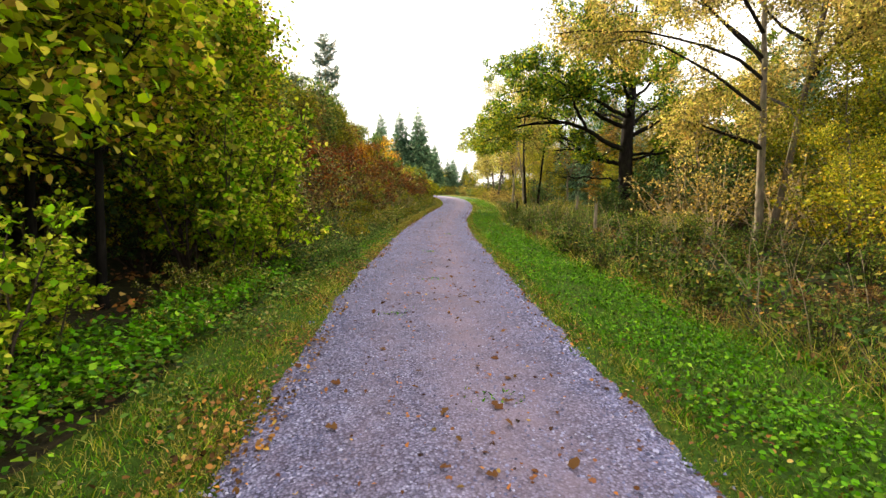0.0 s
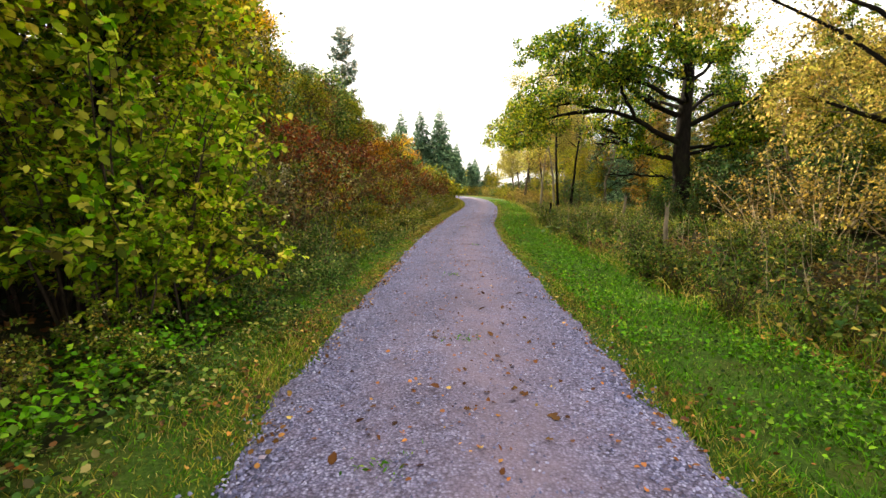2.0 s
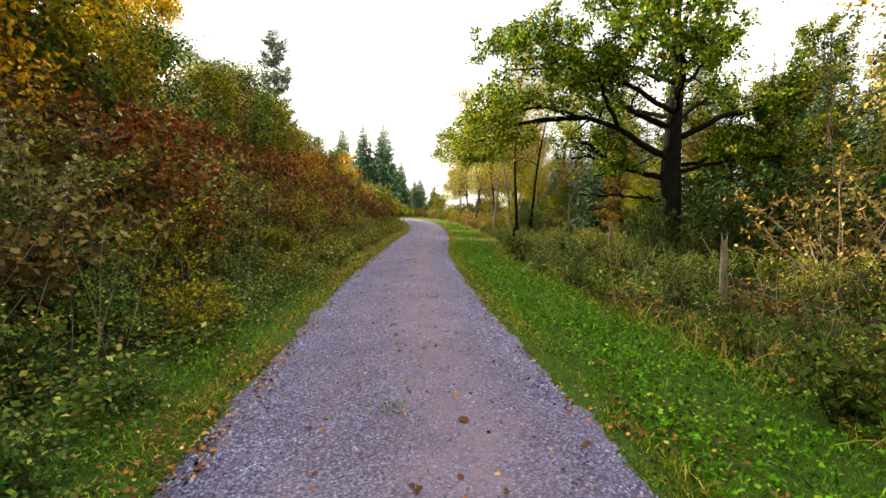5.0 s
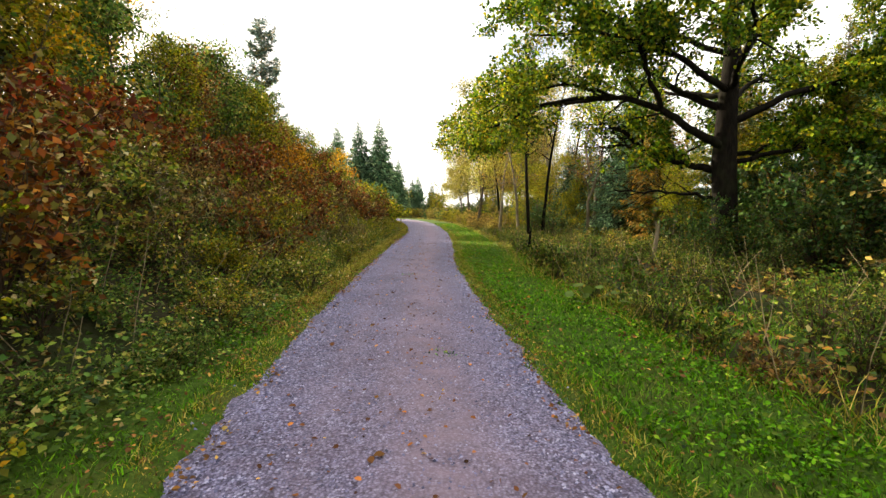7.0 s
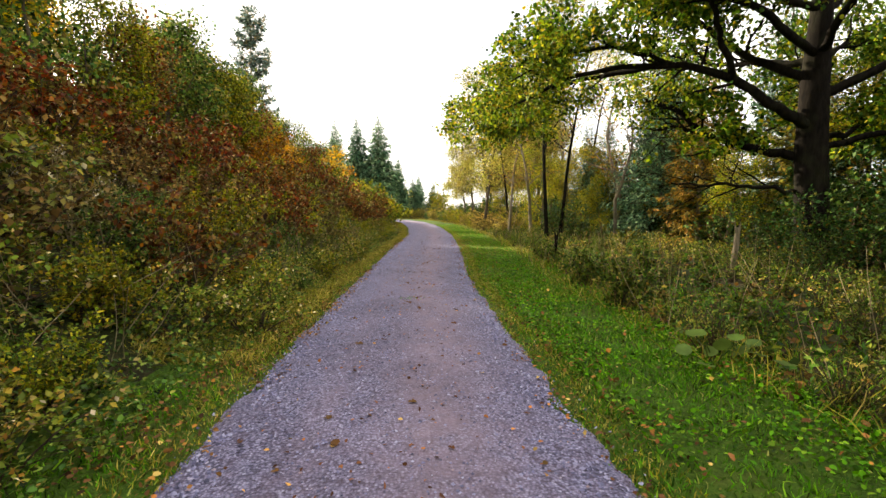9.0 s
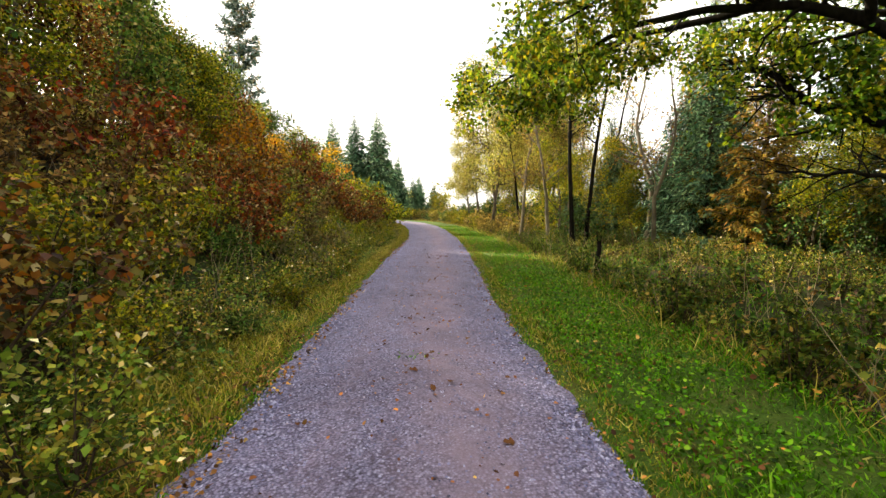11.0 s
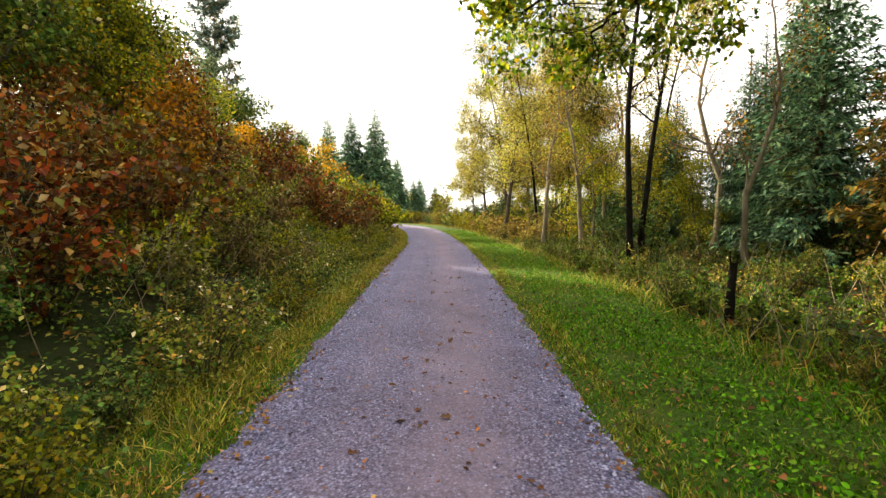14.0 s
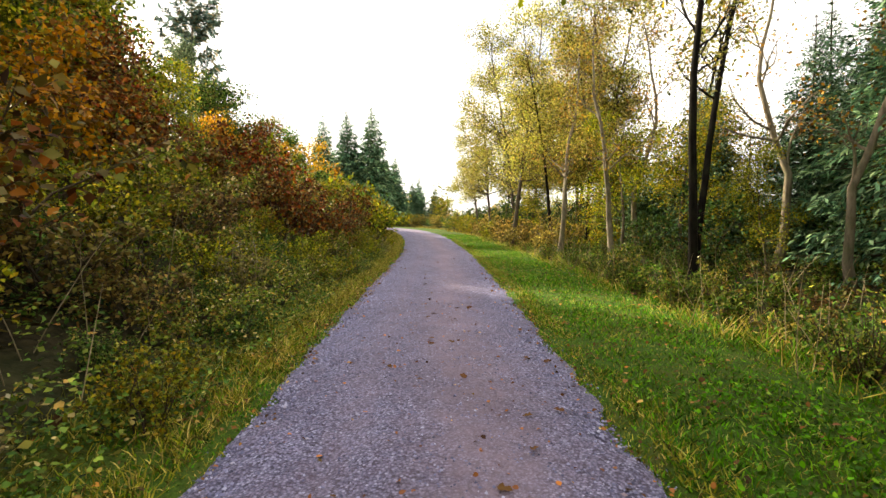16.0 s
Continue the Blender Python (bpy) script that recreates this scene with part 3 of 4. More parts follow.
low_leaves("thicket_litter", "brown leaf litter on the thicket floor", M["litter"], 16000, 1, 1.7, 9.0, 1, 50, 0.06, 0.09, BROAD, 0.4)
low_leaves("bank_litter", "brown leaf litter on the bank", M["litter"], 14000, -1, 1.0, 7.0, 1, 55, 0.08, 0.09, BROAD, 0.4)


# ---------------------------------------------------------------- kinds of plants
def shrub(name, label, category, g, height, width, stems, twigs, per, size, leaf, stem, shape=LEAF, arch=0.1, heads=0, low=0.15):
    """A bush: a fan of stems from one root, side twigs, and a mesh of leaves."""
    ob = new(name)
    main = []
    for i in range(stems):
        a = g.uniform(0, 2 * math.pi)
        q = g.uniform(0.05, 0.6) * width / height
        main.append(wander(g, (math.cos(a) * 0.08 * width, math.sin(a) * 0.08 * width, 0), (math.cos(a) * q, math.sin(a) * q, 1), height * g.uniform(0.65, 1.1), 0.008 * height + 0.004, 0.003, 0.18, -arch * 0.3, 6))
    side = [b for s in main for b in branch_out(g, s, twigs, low, 0.95, width * 0.36, 0.5, 0.9, 0.02, 0.25, 2)]
    part("stem_mass", tubes("stem_mass", main + side, stem, 3), ob, kind="stuff")
    at, way = tips(g, side + [(p[2:], r[2:]) for p, r in main], per, 0.022 * width, 0.4)
    at[:, 2] = np.maximum(at[:, 2], 0.03)
    part("foliage", leaves("foliage", at, way, size * g.uniform(0.55, 1.25, len(at)), shape, leaf, g, 0.42), ob, kind="stuff")
    if heads:
        top = np.concatenate([p[-1:] + g.normal(0, 0.03, (heads, 3)) for p, r in main])
        part("seed_fluff", leaves("seed_fluff", top, g.normal(0, 1, top.shape), 0.035, LEAF, M["seed_head"], g, 2.0), ob, "pale fluffy dried seed heads", "stuff")
    return tagged(ob, label, category)


def broadleaf(name, label, g, height, radius, crown, limbs, twigs, per, size, leaf, bark, shape=LEAF, first=0.3, lean=(0, 0), sweep=0.06, wobble=0.10, trunk_top=0.9, fine=3, jitter=0.22, sides=8):
    """A broad-leaved tree: tapered trunk, limbs with branches, and a crown of single leaves on the twigs."""
    ob = new(name)
    trunk = wander(g, (0, 0, -0.1), (lean[0], lean[1], 1), height * trunk_top, radius, radius * 0.15, wobble, 0.02, 10)
    trunk[1][0] *= 1.35
    boughs = branch_out(g, trunk, limbs, first, 0.97, crown, 0.55, 0.85, sweep, 0.25, 7)
    mid = [b for l in boughs for b in branch_out(g, l, twigs, 0.2, 1.0, crown * 0.42, 0.6, 0.8, 0.03, 0.3, 4)]
    small = [b for l in mid for b in branch_out(g, l, fine, 0.2, 1.0, crown * 0.24, 0.6, 0.8, 0.0, 0.3, 2)]
    part("trunk", tubes("trunk", [trunk], bark, sides + 2), ob)
    for l in boughs:
        part("limb", tubes("limb", [l], bark, 5), ob)
    part("twig_mass", tubes("twig_mass", mid + small, bark, 3), ob, kind="stuff")
    if per:
        at, way = tips(g, small, per, jitter)
        part("crown", leaves("crown", at, way, size * g.uniform(0.55, 1.2, len(at)), shape, leaf, g), ob, kind="stuff")
    return tagged(ob, label, "tree")


def conifer(name, label, g, height, width, whorls, boughs, sprays, size, leaf, bark, first=0.06, droop=-0.25, gap=0.0, thin=0.28, power=0.95):
    """A needle tree: straight trunk, whorls of boughs that shorten upwards, each set with needle sprays."""
    ob = new(name)
    r = 0.012 * height
    trunk = wander(g, (0, 0, -0.1), (0, 0, 1), height, r, 0.01, 0.02, 0.0, 12)
    arms, at, way, big = [], [], [], []
    for k in range(whorls):
        f = first + (1 - first) * (k + 0.3 * g.random()) / whorls
        ln = width * (1 - f) ** power + 0.05
        for i in range(boughs):
            if g.random() < gap:
                continue
            a = 2 * math.pi * (i + g.random() * 0.8) / boughs + k
            p0, d, rr = along_line(trunk, min(f, 0.995))
            reach = ln * g.uniform(0.65, 1.12)
            arm = wander(g, p0, (math.cos(a), math.sin(a), droop + 0.9 * f), reach, max(rr * 0.3, 0.01), 0.005, 0.08, 0.02, 4)
            arms.append(arm)
            n = max(4, int(sprays * reach / width))
            t = g.random(n) ** 0.7 * 4
            j = np.minimum(t.astype(int), 3)
            dirs = arm[0][j + 1] - arm[0][j]
            at.append(arm[0][j] + dirs * (t - j)[:, None] + g.normal(0, 0.03 * width, (n, 3)))
            big.append(np.full(n, 0.3 + 0.7 * min(1.0, reach / (0.45 * width))))
            sd = unit(np.cross(dirs, (0, 0, 1.0))) * np.sign(g.uniform(-1, 1, n))[:, None]
            way.append(unit(dirs) * 0.7 + sd * g.uniform(0.2, 1.0, n)[:, None] + np.array([0, 0, -0.35]))
    part("trunk", tubes("trunk", [trunk], bark, 8), ob)
    part("bough_mass", tubes("bough_mass", arms, bark, 3), ob, kind="stuff")
    at, way = np.concatenate(at), np.concatenate(way)
    part("needle_mass", leaves("needle_mass", at, way, size * np.concatenate(big) * g.uniform(0.6, 1.3, len(at)), SPRAY, leaf, g, 0.4, thin / 0.28), ob, kind="stuff")
    return tagged(ob, label, "tree")


def settle(ob, x, y, turn=0.0, scale=1.0, sink=0.03):
    ob.matrix_basis = place(ob, x, y, turn, scale, sink)
    return ob


def scatter(kinds, spots, g, group, lo=0.8, hi=1.25, front=None):
    """Set prototypes at their first spots and copies at the others. spots: (x, y, kind)."""
    used = set()
    for x, y, k in spots:
        ob = kinds[k]
        size = g.uniform(lo, hi) * (front(x, y) if front else 1.0)
        m = place(ob, x, y, g.uniform(0, 360), size, 0.05, (g.uniform(-8, 8), g.uniform(-8, 8)))
        if k in used:
            copy_thing(ob, m)
        else:
            ob.matrix_basis = m
            used.add(k)
            tagged(ob, group=group)


# ---------------------------------------------------------------- the bank
g = np.random.default_rng(21)
bank_kinds = [
    shrub("bramble_bush", "green bramble bush on the bank", "bush", g, 1.2, 1.7, 13, 8, 24, 0.07, M["green_leaf"], M["stem"], LEAF, 0.5),
    shrub("hazel_bush", "olive-green hazel bush on the bank", "bush", g, 1.8, 1.9, 12, 8, 18, 0.09, M["olive_leaf"], M["stem"], LEAF),
    shrub("dogwood_bush", "russet-leaved dogwood bush on the bank", "bush", g, 1.45, 1.7, 14, 7, 20, 0.082, M["russet_leaf"], M["stem"], LEAF),
    shrub("willowherb", "withered willowherb with fluffy pale seed heads", "weeds", g, 1.35, 1.3, 16, 6, 13, 0.08, M["grey_leaf"], M["pale_stem"], LEAF, 0.05, 9),
    shrub("rose_bush", "mixed green and yellow wild rose bush", "bush", g, 1.5, 1.8, 13, 7, 20, 0.08, M["rose_leaf"], M["stem"], LEAF, 0.4),
    shrub("raspberry_cane", "browning raspberry canes on the bank", "bush", g, 1.3, 1.5, 15, 7, 16, 0.078, M["fern_leaf"], M["stem"], LEAF, 0.3),
]
spots = []
for yy in np.arange(9.0, 50, 1.3):
    for ss in np.concatenate([[0.1, 0.6, 1.1, 1.7], np.arange(2.6, 8.8, 1.3)]):
        y = yy + g.uniform(-0.5, 0.5)
        x = float(centre(y) - half(y)) - 0.8 - ss + g.uniform(-0.4, 0.4)
        warm = smooth(13, 24, y) * smooth(0.5, 1.8, ss) * (0.55 + 0.45 * math.sin(y * 0.45 + ss * 0.5)) * (1 - 0.5 * smooth(36, 46, y))
        w = np.array([0.22 - 0.10 * warm, 0.16 + 0.12 * ss / 8 - 0.08 * warm, 0.07 * smooth(0.6, 2.0, ss) + 0.38 * warm, 0.06, 0.2 - 0.08 * warm, 0.08 * smooth(0.6, 2.0, ss) + 0.14 * warm])
        spots.append((x, y, int(g.choice(6, p=w / w.sum()))))
scatter(bank_kinds, spots, g, "bushes covering the bank", 0.85, 1.25, lambda x, y: 0.55 + 0.5 * float(smooth(1.0, 3.2, centre(y) - half(y) - x)))

far_kinds = [
    shrub("thorn_bush", "dull olive thorn bush on the far bank", "bush", g, 2.3, 2.8, 10, 7, 13, 0.17, M["olive_leaf"], M["stem"], LEAF),
    shrub("blackthorn_bush", "brownish blackthorn bush on the far bank", "bush", g, 1.9, 2.6, 10, 7, 13, 0.16, M["dun_leaf"], M["stem"], LEAF),
    shrub("elder_bush", "green elder bush on the far bank", "bush", g, 2.4, 2.8, 10, 7, 13, 0.17, M["green_leaf"], M["stem"], LEAF),
]
spots = []
for yy in np.arange(50, 93, 2.1):
    for ss in np.arange(0.8, 11, 2.1):
        y = yy + g.uniform(-0.8, 0.8)
        spots.append((float(centre(y) - half(y)) - 1.2 - ss + g.uniform(-0.7, 0.7), y, int(g.choice(3, p=[0.4, 0.35, 0.25]))))
scatter(far_kinds, spots, g, "bushes on the far bank")

# crest of the bank
crest = [
    broadleaf("field_maple", "bushy dark green field maple on the bank crest", g, 4.2, 0.09, 2.4, 14, 7, 20, 0.13, M["green_leaf"], M["grey_bark"], LEAF, 0.06, fine=3),
    broadleaf("young_maple", "young orange-leaved maple on the bank", g, 3.4, 0.05, 1.5, 12, 5, 12, 0.12, M["orange_leaf"], M["grey_bark"], LEAF, 0.12),
    broadleaf("golden_maple", "tall golden-yellow maple on the bank top", g, 9.5, 0.17, 4.2, 15, 8, 44, 0.13, M["golden_leaf"], M["grey_bark"], LEAF, 0.16, fine=4),
    broadleaf("olive_alder", "olive-leaved alder on the bank top", g, 7.0, 0.12, 3.0, 15, 7, 20, 0.15, M["olive_leaf"], M["grey_bark"], LEAF, 0.08, fine=4),
    broadleaf("grey_sallow", "thin grey-green sallow on the bank top", g, 8.6, 0.10, 2.5, 14, 7, 14, 0.15, M["sallow_leaf"], M["grey_bark"], LEAF, 0.2, fine=3, jitter=0.25),
    broadleaf("guelder_rose", "reddish-brown guelder rose on the bank crest", g, 3.8, 0.07, 2.2, 13, 6, 18, 0.12, M["russet_leaf"], M["grey_bark"], LEAF, 0.06),
]
for k, rows in enumerate((
        [(-9.2, 33, 1.15), (-8.6, 26.5, 0.95), (-10.2, 42, 1.0), (-9.0, 50, 0.9), (-8.2, 19.0, 0.8), (-9.6, 38, 0.9), (-10.6, 55, 1.0), (-9.5, 65, 0.9)],
        [(-5.6, 34.4, 0.95), (-8.2, 47.5, 1.0), (-9.0, 62, 1.2), (-9.6, 73, 1.9), (-7.2, 16.0, 1.0), (-7.8, 57, 1.1), (-8.6, 79, 1.7), (-8.6, 22.5, 1.2)],
        [(-14.2, 34.8, 1.05), (-11.0, 18.5, 0.95), (-12.0, 26.0, 1.0), (-15, 22, 1.1)],
        [(-15.5, 46, 1.0), (-13.5, 42, 1.0), (-12.0, 48, 0.9), (-13.0, 69, 0.9), (-13, 30.5, 1.0), (-13, 3.0, 1.1), (-8.2, 18.0, 0.95), (-8.4, 21.5, 0.85), (-9.6, 45.5, 0.6), (-12.2, 37.5, 0.9), (-9.2, 39.5, 0.72), (-10.0, 35.8, 0.75), (-9.4, 43.0, 0.75), (-8.8, 29.0, 0.65), (-8.2, 36.2, 0.72), (-8.6, 40.8, 0.75)],
        [(-14.6, 49.8, 1.0), (-12.6, 41.0, 0.85), (-13.2, 55.0, 0.95), (-11.6, 33.5, 0.8), (-16.5, 44.0, 1.0)],
        # the one at (-8.4, 16.0) is added to block sun from the path
        [(-8.4, 30, 1.0), (-7.6, 38.5, 0.95), (-8.4, 16.0, 1.05), (-7.4, 51, 0.9), (-11.5, 59, 1.0)])):
    for i, (x, y, s) in enumerate(rows):
        mm = place(crest[k], x, y, 137 * i + 40 * k, s, 0.1)
        if i:
            copy_thing(crest[k], mm)
        else:
            crest[k].matrix_basis = mm
            tagged(crest[k], group="trees on the bank")

pine = conifer("pine", "tall sparse blue-green pine behind the bank", g, 15.6, 3.2, 19, 7, 160, 0.42, M["pine_needle"], M["pale_bark"], 0.2, 0.0, 0.3, 0.3, 0.38)
settle(pine, -14.7, 60.5, 20)

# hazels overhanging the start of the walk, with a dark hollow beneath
hedge = broadleaf("hazel_tree", "overhanging hazel with yellowing leaves above a dark hollow", g, 5.6, 0.07, 2.8, 22, 9, 19, 0.11, M["hedge_leaf"], M["shaded_bark"], BROAD, 0.38, fine=4, jitter=0.12)
settle(hedge, -5.6, 6.4, 0, 1.1)
# the rear ones and the one behind the start are added to block sky
for i, (x, y, s) in enumerate([(-5.7, 3.6, 1.15), (-4.7, 9.3, 0.85), (-5.0, 1.0, 1.0), (-8.0, 5.0, 1.3), (-8.2, 1.8, 1.3), (-5.2, -2.0, 1.1), (-7.4, 8.0, 0.95), (-9.8, 7.0, 1.25), (-4.3, 5.9, 0.85), (-4.1, 2.6, 0.85), (-4.6, 4.2, 0.95)]):
    copy_thing(hedge, place(hedge, x, y, 77 * (i + 1), s))
tagged(hedge, group="hazels at the hedge")
g = np.random.default_rng(23)
ivy = shrub("honeysuckle", "hanging yellow-green honeysuckle curtain on the hedge", "climber", g, 3.0, 1.4, 14, 10, 22, 0.10, M["climber_leaf"], M["stem"], BROAD, 0.3)
settle(ivy, -3.4, 8.0, 0)
for i, (x, y, s) in enumerate([(-3.7, 9.0, 0.95), (-3.25, 7.4, 0.62), (-3.6, 2.2, 0.75), (-3.9, 1.2, 0.9), (-4.2, 10.0, 0.8), (-4.3, 8.0, 0.95), (-3.3, 8.6, 0.9), (-3.15, 8.0, 0.72), (-3.8, 8.4, 1.0), (-3.05, 3.0, 0.6), (-3.4, 2.7, 0.7), (-3.3, 3.7, 0.5)]):
    copy_thing(ivy, place(ivy, x, y, 110 * i + 40, s))
tagged(ivy, group="climbers on the hedge")
for i, (x, y, s) in enumerate([(-3.0, 4.9, 0.42), (-3.1, 5.9, 0.42), (-3.0, 3.7, 0.45), (-3.1, 6.9, 0.45), (-3.0, 8.1, 0.5), (-3.2, 9.0, 0.6), (-4.2, 9.6, 0.8), (-3.0, 2.6, 0.4), (-2.6, 3.2, 0.3), (-2.6, 4.4, 0.32), (-2.65, 5.5, 0.33), (-2.6, 6.6, 0.33), (-2.7, 7.7, 0.36), (-2.7, 8.7, 0.38), (-3.4, 4.4, 0.42), (-3.5, 6.3, 0.42), (-3.6, 3.2, 0.5), (-2.6, 2.2, 0.3)]):
    copy_thing(bank_kinds[(0, 4)[i % 2]], place(hedge, x, y, 50 * i, s))


# ---------------------------------------------------------------- the oak
def oak_tree():
    g = np.random.default_rng(5)
    ob = new("oak")
    trunk = (np.array([(0, 0, -0.2), (0.02, 0, 0.5), (0.0, 0.0, 1.5), (-0.03, 0.05, 3.0), (0.05, 0.1, 4.6), (0.15, 0.1, 6.5), (0.1, 0.3, 8.6), (0.3, 0.4, 10.8)]),
             np.array([0.50, 0.40, 0.35, 0.34, 0.29, 0.22, 0.14, 0.05]))

    def limb(pts, r0, r1):
        p = np.array(pts, float)
        t = np.linspace(0, len(p) - 1, 4 * len(p))
        q = np.stack([np.interp(t, np.arange(len(p)), p[:, c]) for c in range(3)], -1)
        q[1:-1] = (q[:-2] + 2 * q[1:-1] + q[2:]) / 4
        q[1:-1] += g.normal(0, 0.035, q[1:-1].shape)
        return q, np.linspace(r0 * 0.72, r1 * 0.7, len(q))

    limbs = [
        limb([(0, 0, 2.7), (-0.9, 0.5, 3.0), (-2.0, 1.2, 3.5), (-2.7, 1.6, 4.3), (-3.3, 1.8, 4.5)], 0.17, 0.06),
        limb([(-2.0, 1.2, 3.5), (-2.7, 1.2, 3.65), (-3.5, 1.2, 3.6)], 0.08, 0.03),
        limb([(0, 0, 3.5), (-1.2, -0.2, 3.9), (-2.2, -0.1, 4.6), (-3.4, 0.4, 5.0), (-4.8, 0.8, 5.0), (-6.2, 1.2, 4.6), (-7.4, 1.6, 4.0)], 0.19, 0.04),
        limb([(-2.2, -0.1, 4.6), (-2.9, -0.6, 5.6), (-3.5, -0.8, 6.6), (-4.6, -0.6, 7.4)], 0.12, 0.03),
        limb([(-3.4, 0.4, 5.0), (-5.0, 2.2, 5.1), (-6.8, 3.8, 4.9), (-8.3, 5.0, 4.4)], 0.11, 0.02),
        limb([(-5.0, 2.2, 5.1), (-6.2, 2.8, 4.5), (-7.0, 3.3, 4.0), (-7.3, 3.5, 3.7)], 0.05, 0.02),
        limb([(0, 0, 3.0), (1.5, -0.5, 3.3), (3.0, -1.0, 3.5), (4.5, -1.5, 3.3)], 0.12, 0.03),
        limb([(0, 0, 4.8), (2.0, 1.5, 6.0), (4.0, 2.5, 7.0)], 0.14, 0.03),
        limb([(0, 0, 1.9), (-1.0, 0.2, 2.05), (-2.2, 0.3, 2.1), (-3.3, 0.4, 2.15)], 0.09, 0.03),
        limb([(0, 0.1, 4.6), (-1.4, 0.8, 5.4), (-2.6, 1.2, 6.6), (-3.8, 1.6, 7.8)], 0.17, 0.04),
        limb([(0, 0, 4.2), (1.4, -0.6, 4.9), (3.0, -1.0, 5.3), (4.6, -1.2, 5.9)], 0.17, 0.04),
        limb([(0, 0, 3.2), (1.2, 0.6, 3.4), (2.6, 1.0, 3.9), (4.0, 1.2, 4.0)], 0.13, 0.03),
        limb([(0.1, 0.1, 6.0), (1.6, 1.0, 7.2), (2.8, 1.6, 8.6)], 0.14, 0.03),
        limb([(0.1, 0.1, 6.6), (-1.0, -1.4, 7.6), (-2.0, -2.6, 8.6)], 0.14, 0.03),
        limb([(0.1, 0.2, 7.4), (-1.5, 0.8, 8.8), (-2.8, 1.0, 10.0)], 0.12, 0.03),
        limb([(0.1, 0.1, 5.2), (-0.8, -1.8, 5.9), (-1.8, -3.4, 6.4), (-3.0, -4.4, 6.6)], 0.14, 0.03),
        limb([(-0.1, 0, 5.2), (-2.0, -0.6, 6.0), (-4.2, -1.0, 6.4), (-6.6, -1.2, 6.2)], 0.15, 0.03),
        limb([(0.1, 0, 6.2), (-1.8, 0.8, 7.2), (-4.0, 1.4, 8.0), (-6.0, 1.8, 8.0)], 0.14, 0.03),
        limb([(0.1, 0.2, 7.8), (-1.4, -0.8, 9.2), (-3.2, -1.6, 10.2)], 0.11, 0.03),
        limb([(0.2, 0.3, 8.4), (1.0, -0.4, 10.0), (1.6, -0.8, 11.4)], 0.10, 0.03),
        limb([(-3.4, 0.4, 5.0), (-5.0, 0.2, 5.3), (-6.4, 0.0, 5.0), (-7.4, 0.0, 4.4)], 0.08, 0.02),
        limb([(0, 0, 4.4), (1.0, 1.6, 5.2), (2.0, 3.0, 5.8)], 0.13, 0.03),
        limb([(0.1, 0.1, 5.0), (-0.2, 2.0, 5.6), (-0.9, 3.6, 6.0), (-2.0, 5.0, 6.0)], 0.14, 0.03),
    ]
    mid = [b for l in limbs for b in branch_out(g, l, 12, 0.28, 1.0, 1.8, 0.5, 0.8, 0.04, 0.3, 5, 0.25)]
    small = [b for l in mid for b in branch_out(g, l, 6, 0.15, 1.0, 0.75, 0.55, 0.8, -0.02, 0.3, 4, 0.3)]
    part("trunk", tubes("trunk", [trunk], M["shaded_bark"], 14), ob, "thick dark furrowed oak trunk")
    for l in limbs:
        part("limb", tubes("limb", [l], M["shaded_bark"], 8), ob)
    part("twig_mass", tubes("twig_mass", mid + small, M["shaded_bark"], 3), ob, kind="stuff")
    bare = np.concatenate([[limbs[1][0][-1]], [limbs[5][0][-1]]])
    at, way = tips(g, small, 84, 0.12, 0.4)
    keep = np.ones(len(at), bool)
    for bpt in bare:
        keep &= np.linalg.norm(at - bpt, axis=1) > 1.1
    keep &= at[:, 2] > np.where(at[:, 0] < -4.5, 3.5, 2.9)
    keep &= ~((at[:, 1] > 1.6) & (at[:, 0] > -3.8) & (at[:, 2] < 7.5)) | (g.random(len(at)) < 0.35)
    inner = (np.hypot(at[:, 0], at[:, 1]) < 3.6) & (at[:, 2] < 6.2) & (at[:, 0] < 0.3) & (at[:, 1] < 1.2)
    keep &= ~inner | (g.random(len(at)) < 0.6)
    keep &= ~((at[:, 1] < -0.8) & (at[:, 2] < 6.0) & (at[:, 0] > -5.0) & (at[:, 0] < 1.0)) | (g.random(len(at)) < 0.4)
    keep &= (at[:, 2] < 5.5) | (g.random(len(at)) < 0.72)
    at, way = at[keep], way[keep]
    near = (at[:, 2] < 5.2) & (at[:, 0] < -3.0)
    part("low_foliage", leaves("low_foliage", at[near], way[near], 0.11 * g.uniform(0.6, 1.2, near.sum()), OAK, M["oak_leaf"], g), ob, kind="stuff")
    at, way = at[~near], way[~near]
    part("crown", leaves("crown", at, way, 0.12 * g.uniform(0.6, 1.2, len(at)), BROAD, M["oak_leaf"], g), ob, kind="stuff")
    return tagged(ob, "large spreading oak with dark trunk and green leaves", "tree")


oak = oak_tree()
settle(oak, 9.6, 25.3, 0, 1.0, 0.0)
for x, y, turn, size in ((20.5, 31.0, 250, 0.9), (19.5, 18.5, 60, 0.75)):
    copy_thing(oak, place(oak, x, y, turn, size, 0.0))
tagged(oak, group="oaks in the wood")


